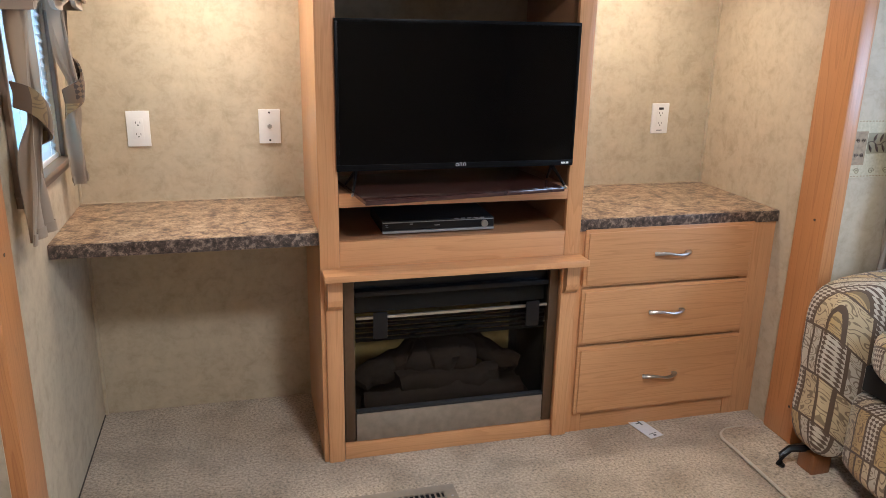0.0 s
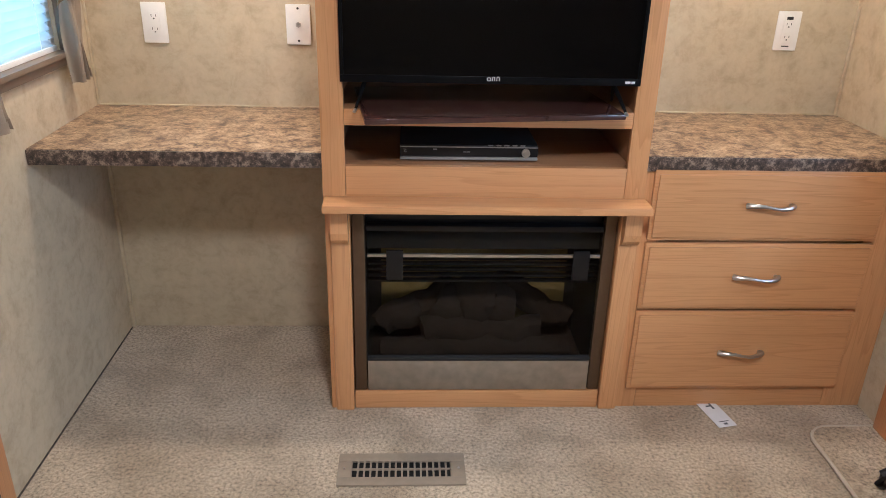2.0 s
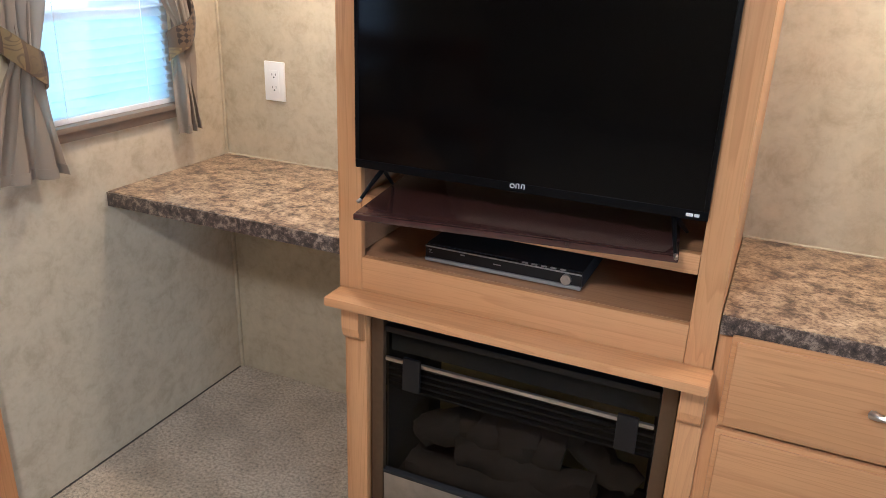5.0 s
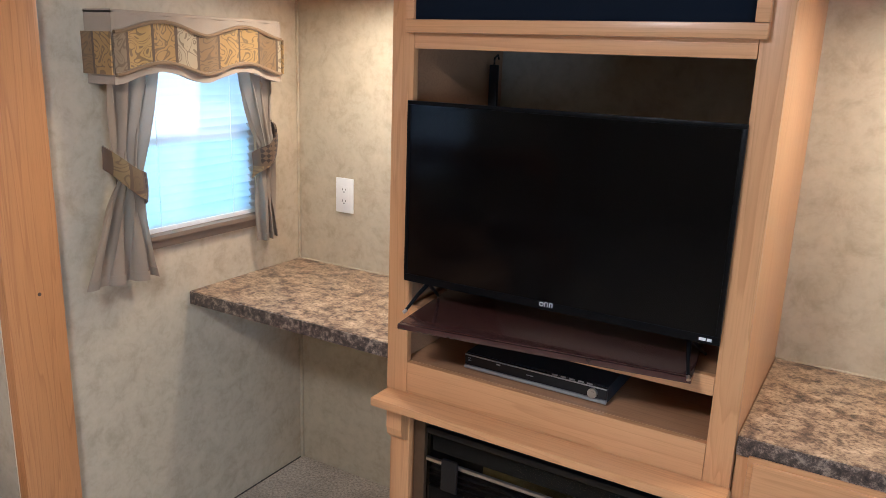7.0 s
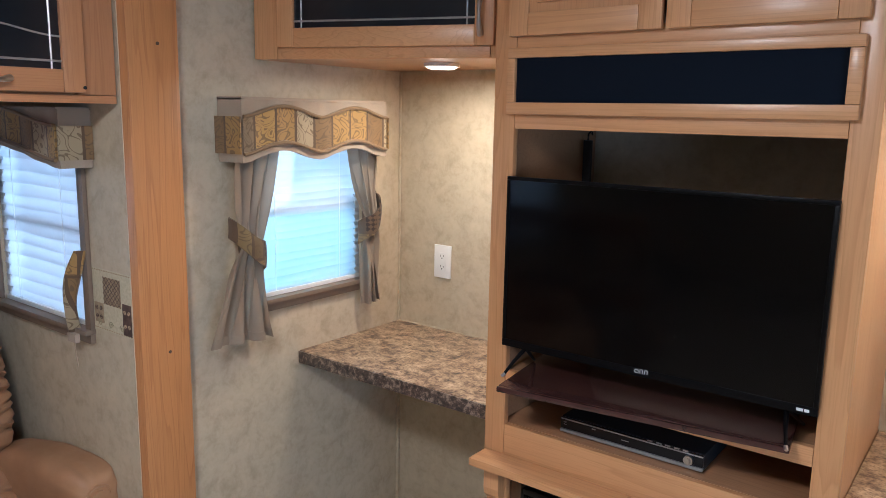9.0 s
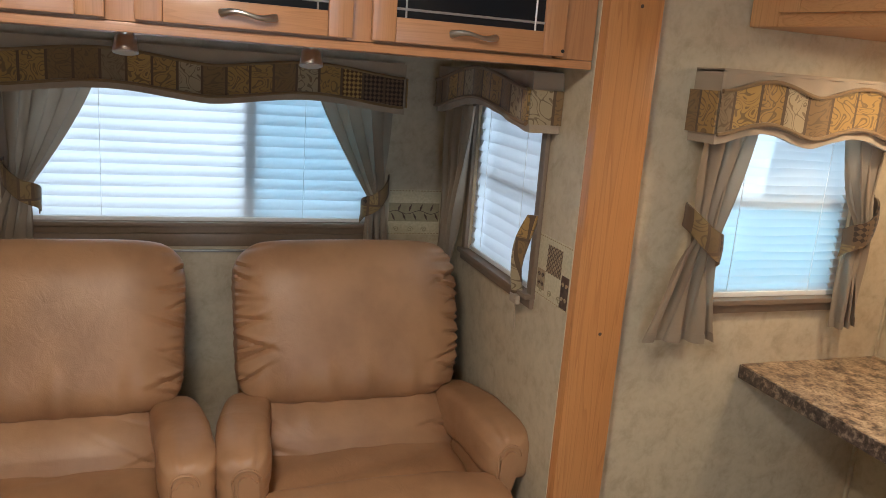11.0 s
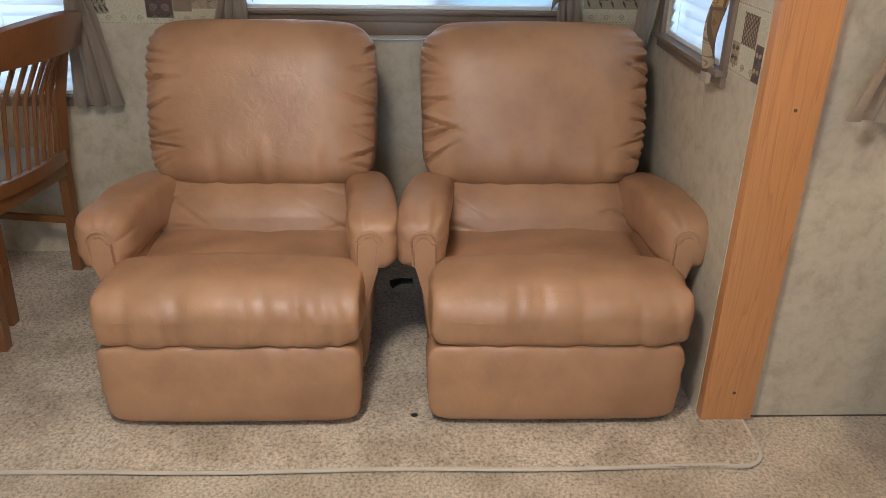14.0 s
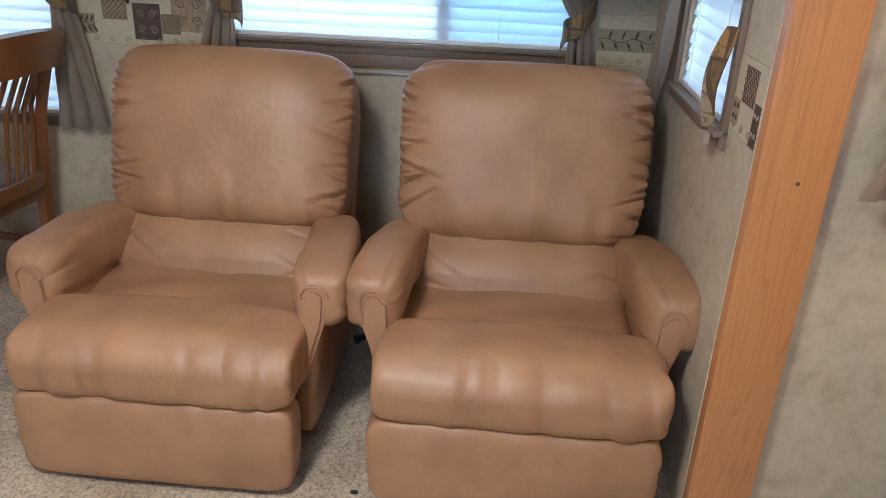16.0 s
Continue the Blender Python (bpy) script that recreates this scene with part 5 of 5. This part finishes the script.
# leaflet on the floor
card = thing("card", (1.875, -0.525, 0.004), "white printed card lying on the carpet", "card")
turn = Matrix.Translation((1.872, -0.527, 0.006)) @ Matrix.Rotation(radians(12.5), 4, "Z")
def lay(bm):
    bmesh.ops.transform(bm, matrix=turn, verts=bm.verts)
    return bm
part("sheet", lay(boxes((-0.029, 0.029, -0.072, 0.072, -0.001, 0.001), bevel=0.0003)), PAPER, card)
for q in ((-0.012, 0.012, 0.045, 0.052), (0.004, 0.010, 0.012, 0.042), (-0.010, 0.004, 0.026, 0.032), (-0.016, 0.016, -0.050, -0.047), (-0.006, 0.006, -0.064, -0.056)):
    part("print", lay(boxes((*q, 0.0011, 0.0015), bevel=0)), INK, card)

# ---- things: recliner slide-out ----
SC = -0.03
sc = thing("overhead_cabinet", (SC - 0.16, -2.2, 1.55), "long oak overhead cabinet with leaded smoked glass doors above the recliners", "cabinet")
part("body", boxes((SC - 0.32, SC - 0.001, -3.4, -1.062, 1.552, 2.018), bevel=0), OAK_DIM_Y, sc)
pieces("face_rail", [(SC, SC + 0.018, -3.4, -1.062, 1.549, 1.568), (SC, SC + 0.018, -3.4, -1.062, 1.985, 2.018)], OAK_DIM_Y, sc)
turn_slide = Matrix.Translation((SC + 0.0185, 0, 0)) @ Matrix.Rotation(radians(90), 4, "Z")
edges = [(-1.599, -1.148), (-2.067, -1.640), (-2.560, -2.119), (-3.02, -2.60)]
last = -1.062
for y0, y1 in edges:
    part("stile", boxes((SC, SC + 0.018, y1 - 0.01, last, 1.569, 1.984)), OAK_DIM_Z, sc)
    last = y0 + 0.01
    d = door(sc, y0, y1, 1.573, 1.975, -0.0005, True, turn=turn_slide, axis_mats=(OAK_DIM_Y, OAK_DIM_Z))
    ym = (y0 + y1) / 2
    handle(d, (SC + 0.039, ym - 0.052, 1.600), (SC + 0.039, ym + 0.052, 1.600), (1, 0, 0))
part("stile", boxes((SC, SC + 0.018, -3.4, last, 1.569, 1.984)), OAK_DIM_Z, sc)
part("bumper", disc((SC + 0.039, -1.152, 1.585), (1, 0, 0), 0.004, 0.003, 8), MATT, sc)
for y in (-2.09, -1.71):
    o = thing("spot_light", (-0.10, y, 1.53), "small nickel eyeball spot light under the overhead cabinet", "lamp", "spot lights under the cabinet")
    part("mount", disc((-0.10, y, 1.5405), (0, 0, 1), 0.016, 0.0112, 18), CHROME, o)
    part("head", disc((-0.10, y, 1.541), (0.25, 0, -1), 0.021, 0.032, 18, top=0.026), CHROME, o)
    part("lens", disc((-0.0925, y, 1.5105), (0.25, 0, -1), 0.021, 0.002, 18), FROST, o)

# wall sconce
so = thing("wall_sconce", (-1.05, -2.79, 1.21), "nickel wall sconce with a frosted glass shade and a hanging loop", "lamp")
part("backplate", disc((-1.058, -2.78, 1.205), (1, 0, 0), 0.060, 0.016, 28, disc((-1.043, -2.78, 1.205), (1, 0, 0), 0.042, 0.014, 24, top=0.03)), DARKCHROME, so)
part("arm", tube([(-1.03, -2.78, 1.205), (-1.0, -2.785, 1.21), (-0.975, -2.79, 1.235), (-0.968, -2.79, 1.262)], 0.008, 10), DARKCHROME, so)
own = bmesh.new()
ringsz = [(0.022, 1.262), (0.034, 1.275), (0.055, 1.305), (0.082, 1.335), (0.098, 1.350)]
prev = None
for r, z in ringsz:
    cur = [own.verts.new((-0.968 + r * math.cos(k * math.tau / 24), -2.79 + r * math.sin(k * math.tau / 24), z)) for k in range(24)]
    if prev:
        for k in range(24):
            own.faces.new((prev[k], prev[(k + 1) % 24], cur[(k + 1) % 24], cur[k]))
    prev = cur
bmesh.ops.solidify(own, geom=own.faces[:], thickness=0.004)
part("shade", own, FROST, so, "frosted glass bell shade")
part("loop", tube([(-1.01, -2.79 + 0.018 * math.sin(k * math.pi / 12) , 1.20 - 0.145 * (k / 12)) for k in range(13)] + [(-1.01, -2.79 - 0.018 * math.sin(k * math.pi / 12), 1.055 + 0.145 * (k / 12)) for k in range(1, 13)], 0.0035, 6), SILVER, so)
part("finial", disc((-1.01, -2.79, 1.058), (0, 0, -1), 0.008, 0.014, 12, top=0.004), DARKCHROME, so)


def recliner(yc, seed, label, dx=0.0, shift=0.0, arm_shift=0.0):
    """A tan leather recliner facing +x: gathered back pillow, lumbar roll, sunk seat, rolled arms, puffed footrest and lower panel."""
    r = thing("recliner", (-0.35 + dx, yc, 0.012), label, "recliner", "tan recliners in the slide-out")
    W = 0.352

    def put(name, bm, mat=LEATHER, lab="", parent=None):
        for v in bm.verts:
            v.co += Vector((dx, yc, 0))
        return part(name, bm, mat, parent or r, lab)

    lean = Matrix.Rotation(radians(-19), 4, "Y")
    rnd = random.Random(seed)

    def make_creases(count, z0, z1, reach):
        """Folds that start at a side seam: side, height, slope, length, depth, width."""
        out = []
        for s in (-1, 1):
            for k in range(count):
                z = z0 + (z1 - z0) * (k + rnd.uniform(0.1, 0.9)) / count
                out.append((s, z, rnd.uniform(-0.5, 0.5) - 0.5 * (z - (z0 + z1) / 2) / (z1 - z0), rnd.uniform(0.35, 1.0) * reach, rnd.uniform(0.011, 0.023), rnd.uniform(0.005, 0.009)))
        return out

    def creased(y, z, half, folds):
        d = 0.0
        for s, zc, slope, length, depth, width in folds:
            inn = half - s * y
            if inn < length:
                k = max(0.0, 1 - inn / length)
                g = (z - zc - slope * inn) / width
                if abs(g) < 3:
                    d -= depth * k * math.exp(-g * g)
                g = (z - zc - slope * inn) / width - 2.0
                if abs(g) < 3:
                    d += 0.45 * depth * k * math.exp(-0.6 * g * g)
        return d

    back_folds = make_creases(16, -0.23, 0.225, 0.14)
    low_folds = make_creases(5, -0.08, 0.11, 0.26)

    def back(u, p):
        x, y, z = p
        f = max(0.0, u.x) ** 0.5
        x = x * (1.0 - 0.36 * abs(u.y) ** 3.5 - 0.42 * max(0, u.z) ** 3 - 0.22 * max(0, -u.z) ** 6)
        y = y * (1.0 + 0.012 * u.z) + 0.004 * noise.noise(p * 9 + Vector((seed, 0, 0)))
        if u.z < 0:
            y *= 1 - 0.012 * max(0.0, -u.z - 0.45)
            z -= 0.010 * (1 - u.y * u.y)
        else:
            z += 0.006 * (1 - u.y * u.y) * u.z - 0.012 * max(0.0, abs(u.y) - 0.8) * 5 * u.z
        c = creased(y, z, size_b, back_folds)
        x += f * c
        y += 0.3 * c * (1 if u.y > 0 else -1) * max(0.0, abs(u.y) - 0.6)
        x += f * 0.004 * noise.noise(Vector((y * 6, z * 6, seed)))
        if u.z < -0.35:
            k = (-u.z - 0.35) * 1.5
            x += f * k * 0.006 * math.sin(y * 55 + 4 * noise.noise(Vector((y * 9, seed, 0))))
        return (x, y, z)

    size_b = 0.352
    seat_folds = [(rnd.uniform(-0.25, 0.25), rnd.uniform(-0.6, 0.6), rnd.uniform(0.003, 0.008), rnd.uniform(0.006, 0.012)) for k in range(12)]
    put("back_pillow", cushion((-0.652, shift, 0.727), (0.140, size_b, 0.246), 96, 7.0, back, lean))

    def lumbar(u, p):
        x, y, z = p
        f = max(0.0, u.x) ** 0.5
        x *= 1 - 0.25 * abs(u.y) ** 4 - 0.55 * max(0.0, u.z) ** 1.3
        x += f * (0.008 * math.sin(y * 40 + 5 * noise.noise(Vector((y * 6, seed, 2)))) * (0.2 + 0.8 * max(0, u.z)) * (0.4 + 0.6 * noise.noise(Vector((y * 3, seed, 9)))) + 0.45 * creased(y, z, 0.33, low_folds))
        y *= 1 + 0.030 * u.z
        return (x, y, z)

    put("lumbar_pillow", cushion((-0.548, shift * 0.6, 0.390), (0.150, 0.356, 0.165), 64, 3.4, lumbar, lean))
    put("back_shell", cushion((-0.785, shift, 0.56), (0.075, 0.330, 0.385), 16, 6, None, lean))

    def seat(u, p):
        x, y, z = p
        top = max(0, u.z)
        z += top * (0.012 * (1 - u.y * u.y) + 0.004 * math.sin(x * 40 + y * 14 + seed) + 0.004 * noise.noise(p * 14) - 0.012 * u.x)
        z += top * 0.004 * math.sin(y * 50 + 5 * x) * max(0, abs(u.y) - 0.4)
        for yc_, slope, depth, width in seat_folds:
            g = (y - yc_ - slope * x) / width
            if abs(g) < 3:
                z -= top * depth * math.exp(-g * g) * u.x * u.x
        return (x, y, z)

    put("seat_cushion", cushion((-0.315, 0, 0.306), (0.265, 0.315, 0.085), 36, 5, seat))

    roll_folds = [(rnd.uniform(-0.32, 0.32), rnd.uniform(-0.4, 0.4), rnd.uniform(0.002, 0.0065), rnd.uniform(0.010, 0.022)) for k in range(24)]

    def roll(u, p):
        x, y, z = p
        f = max(0.0, u.x) ** 0.5
        for yc_, slope, depth, width in roll_folds:
            g = (y - yc_ - slope * z * 0.4) / width
            if abs(g) < 3:
                x -= f * depth * math.exp(-g * g) * (0.35 + 0.65 * abs(u.z)) * (1.2 - 0.5 * abs(u.z) ** 6)
        x += f * 0.004 * noise.noise(p * 9)
        if x > 0:
            x *= 1 - 0.40 * max(0.0, u.z) ** 2.4 - 0.12 * max(0.0, -u.z) ** 4
        z -= 0.020 * max(0.0, u.x) ** 3 * max(0.0, u.z)
        z += 0.006 * math.cos(u.y * 3) * (1 if u.z > 0 else 0.3) + 0.005 * noise.noise(Vector((y * 9, 0, seed)))
        y += 0.006 * noise.noise(Vector((x * 20, z * 20, seed + 5))) + (0.005 if u.y > 0 else -0.005) * abs(u.y) ** 6 * (1 - u.z * u.z)
        return (x, y, z)

    put("footrest_pad", cushion((-0.055, 0.014, 0.351), (0.125, W - 0.012, 0.088), 72, 8.5, roll))

    def lower(u, p):
        x, y, z = p
        x += max(0, u.x) * (0.012 * (1 - u.z * u.z) * (1 - u.y ** 4) + 0.005 * math.sin(y * 38 + 5 * noise.noise(Vector((y * 6, seed, 7)))) * max(0, u.z) + 0.003 * noise.noise(p * 11))
        y *= 1 - 0.02 * max(0, -u.z)
        y += 0.004 * noise.noise(Vector((z * 25, seed, u.y)))
        return (x, y, z)

    put("lower_panel", cushion((0.0, 0.008, 0.150), (0.055, W - 0.006, 0.122), 40, 9, lower))
    for s in (-1, 1):
        ya = s * 0.352 + arm_shift

        def arm(u, p, s=s):
            x, y, z = p
            front = max(0.0, u.x)
            k = front ** 2
            y *= 1.0 + 0.14 * k - 0.12 * max(0, -u.z)
            y += s * (0.016 * u.x - 0.022 * max(0.0, -u.x))
            z += 0.004 * noise.noise(p * 8 + Vector((seed, s, 0))) + 0.006 * k - 0.024 * max(0, -u.x) - (0.02 * k if u.z < 0 else 0)
            if u.x > 0.45:
                g = (u.x - 0.45) / 0.55
                a = math.atan2(z - 0.0, y)
                d = 1 + 0.085 * g * math.sin(a * 11 + seed) * (0.4 + 0.6 * noise.noise(Vector((a * 2, seed, s))))
                y, z = y * d, z * d
            return (x, y, z)

        a = put("arm", cushion((-0.368, ya, 0.478), (0.245, 0.073, 0.082), 48, 4.2, arm))
        
        def side(u, p, s=s):
            return (p.x, p.y - s * 0.034 * max(0.0, 0.6 - u.z) / 1.6, p.z)

        put("arm_panel", cushion((-0.43, ya - s * 0.016, 0.235), (0.285, 0.034, 0.200), 14, 7, side), parent=a)
        # scroll-shaped front facing, narrower than the roll
        own = bmesh.new()
        yf = ya + s * 0.006
        prof = []
        for k in range(13):
            q = math.pi * k / 12
            prof.append((yf + 0.030 * math.cos(q), 0.486 + 0.030 * math.sin(q)))
        prof += [(yf - 0.028 - s * 0.004, 0.42), (yf - 0.022 - s * 0.036, 0.27), (yf + 0.016 - s * 0.036, 0.27), (yf + 0.028 - s * 0.004, 0.42)]
        f0, f1 = [own.verts.new((-0.150, y, z)) for y, z in prof], [own.verts.new((-0.112, y, z)) for y, z in prof]
        own.faces.new(f1)
        own.faces.new(f0[::-1])
        for i in range(len(prof)):
            j = (i + 1) % len(prof)
            own.faces.new((f0[i], f0[j], f1[j], f1[i]))
        bmesh.ops.bevel(own, geom=[e for e in own.edges if all(abs(v.co.x + 0.112) < 1e-5 for v in e.verts)], offset=0.010, segments=4, affect="EDGES")
        put("arm_facing", own, parent=a)
        put("piping", tube([(-0.121, y + (y - yf) * 0.14, z + 0.004 * max(0, (z - 0.46) / 0.05)) for y, z in prof[:14]], 0.0036, 6), parent=a)
    put("base", boxes((-0.72, -0.08, -0.30, 0.30, 0.055, 0.14), (-0.70, -0.66, -0.31, -0.27, 0.012, 0.06), (-0.70, -0.66, 0.27, 0.31, 0.012, 0.06), (-0.12, -0.08, -0.31, -0.27, 0.012, 0.06), (-0.12, -0.08, 0.27, 0.31, 0.012, 0.06)), MATT, "black metal base")
    return r


recliner(-2.352, 1.0, "tan leather recliner with a gathered back pillow and puffed footrest", shift=0.022, arm_shift=0.017)
recliner(-1.485, 4.0, "tan leather recliner beside the oak column with a puffed footrest", arm_shift=0.012)
lev = thing("recline_lever", (-0.40, -1.93, 0.20), "black metal recline mechanism knob between the recliners", "lever")
part("lever", tube([(-0.42, -1.865, 0.215), (-0.42, -1.905, 0.215), (-0.40, -1.93, 0.215)], [0.008, 0.010, 0.014], 10), BLACK, lev)

crumb = thing("lint", (0.005, -1.858, 0.0125), "tiny dark scrap of lint on the beige carpet", "lint")
own = bmesh.new()
bmesh.ops.create_icosphere(own, subdivisions=2, radius=0.009)
for v in own.verts:
    v.co = Vector((0.005 + v.co.x * (0.7 + 0.5 * noise.noise(v.co * 90)), -1.858 + v.co.y * 1.2, 0.0165 + v.co.z * 0.45))
part("scrap", own, MATT, crumb)

# ---- things: dinette ----


def dining_chair(m, label):
    """Wooden chair: curved crest over eight slats, shaped rear posts, four legs and a padded seat. Its front is -y."""
    c = thing("dining_chair", (0, 0, 0), label, "chair", "dining chairs at the dinette")
    for s in (-1, 1):
        pts = [(s * 0.205, -0.035, 0.0), (s * 0.205, -0.022, 0.20), (s * 0.205, -0.01, 0.43), (s * 0.208, 0.030, 0.68), (s * 0.212, 0.105, 0.935)]
        bm = tube([Vector(pts[0]).lerp(Vector(pts[1]), 0.0)] + [Vector(p) for p in pts[1:]], 0.025, 4)
        part("rear_post", bm, CHERRY, c)
        part("front_leg", boxes((s * 0.205 - 0.018, s * 0.205 + 0.018, -0.43, -0.394, 0.0, 0.42), bevel=0.004), CHERRY, c)
        part("stretcher", boxes((s * 0.205 - 0.010, s * 0.205 + 0.010, -0.395, 0.0, 0.19, 0.215), bevel=0.003), CHERRY, c)
        part("side_rail", boxes((s * 0.205 - 0.011, s * 0.205 + 0.011, -0.395, -0.02, 0.385, 0.435), bevel=0.003), CHERRY, c)

    def bow(u):
        return 0.045 * (1 - (2 * u - 1) ** 2)
    part("crest_rail", grid(20, 6, lambda u, w: Vector((-0.235 + 0.47 * u, 0.094 + bow(u) + 0.030 * w, 0.852 + w * (0.105 + 0.02 * (1 - (2 * u - 1) ** 2)))), thick=0.026), CHERRY, c)
    part("lower_rail", grid(12, 3, lambda u, w: Vector((-0.19 + 0.38 * u, -0.005 + 0.5 * bow(u), 0.437 + w * 0.045)), thick=0.022), CHERRY, c)
    for k in range(8):
        u = (k + 0.7) / 8.4
        x = -0.19 + 0.38 * u
        part("slat", tube([(x, 0.0 + 0.5 * bow(u), 0.485), (x, 0.03 + 0.8 * bow(u), 0.72), (x, 0.098 + bow(u), 0.862)], [0.0075, 0.0085, 0.0085], 8), CHERRY, c)
    part("front_rail", boxes((-0.187, 0.187, -0.425, -0.403, 0.385, 0.435), bevel=0.003), CHERRY, c)
    part("rear_rail", boxes((-0.187, 0.187, -0.015, 0.007, 0.385, 0.435), bevel=0.003), CHERRY, c)
    part("seat_pad", cushion((0, -0.215, 0.455), (0.215, 0.205, 0.028), 12, 5), SUEDE, c, "pale grey padded seat")
    c.matrix_world = m
    return c


ch = dining_chair(pose(-0.70, -3.145, 0.012, 0, 0, -9), "dark-stained wooden dining chair with a slatted back")
copy_thing(ch, pose(-0.14, -3.14, 0.012, 0, 0, -4))
tagged(ch, "dark-stained wooden slat-back dining chair behind the recliner")
adp = thing("power_adapter", (-0.80, -2.92, 0.012), "black power adapter with its cord on the carpet", "adapter")
part("brick", boxes((-0.86, -0.78, -2.95, -2.905, 0.0125, 0.045), bevel=0.006), BLACK, adp)
part("cord", tube([(-0.82, -2.91, 0.03), (-0.83, -2.86, 0.05), (-0.85, -2.80, 0.055), (-0.88, -2.74, 0.02)], 0.003, 6), BLACK, adp)

# ---- things: sofa slide-out ----
sofa = thing("sofa", (2.65, -1.6, 0.012), "patchwork upholstered sofa in tan, cream and brown", "sofa")
part("base", cushion((2.69, -1.70, 0.205), (0.44, 0.755, 0.140), 20, 9), SOFA_YZ, sofa)
# recessed filler, coloured black for the shade in the gap below the cushion
part("deck", boxes((2.32, 3.05, -2.40, -0.99, 0.34, 0.42), bevel=0.004), MATT, sofa, "black filler for the dark gap under the cushion")
part("seat_cushion", cushion((2.635, -1.70, 0.490), (0.43, 0.725, 0.078), 26, 5), SOFA_XY, sofa)
part("backrest", cushion((3.02, -1.70, 0.62), (0.16, 0.78, 0.28), 20, 5), SOFA_YZ, sofa)


def sofa_arm(u, p):
    x, y, z = p
    y += 0.012 * max(0, u.z) * (1 if u.y > 0 else 0.3)
    x += 0.012 * noise.noise(Vector((z * 7, y * 7, 1)))
    z += 0.03 * u.x * max(0, u.z)
    return (x, y, z)


for y in (-0.907, -2.49):
    part("arm", cushion((2.65, y, 0.380), (0.455, 0.070, 0.305), 24, 7, sofa_arm), SOFA_YZ, sofa)
for y in (-0.90, -2.50):
    for x in (2.28, 2.95):
        part("foot", boxes((x - 0.035, x + 0.035, y - 0.035, y + 0.035, 0.0125, 0.085), bevel=0.006), CHERRY, sofa)
hk = thing("sofa_bracket", (2.20, -0.87, 0.012), "black plastic hook bracket on the carpet by the sofa", "bracket")
part("hook", tube([(2.26, -0.89, 0.085), (2.20, -0.875, 0.082), (2.175, -0.872, 0.060), (2.172, -0.872, 0.030), (2.185, -0.874, 0.0215)], [0.012, 0.013, 0.013, 0.012, 0.009], 8), BLACK, hk)
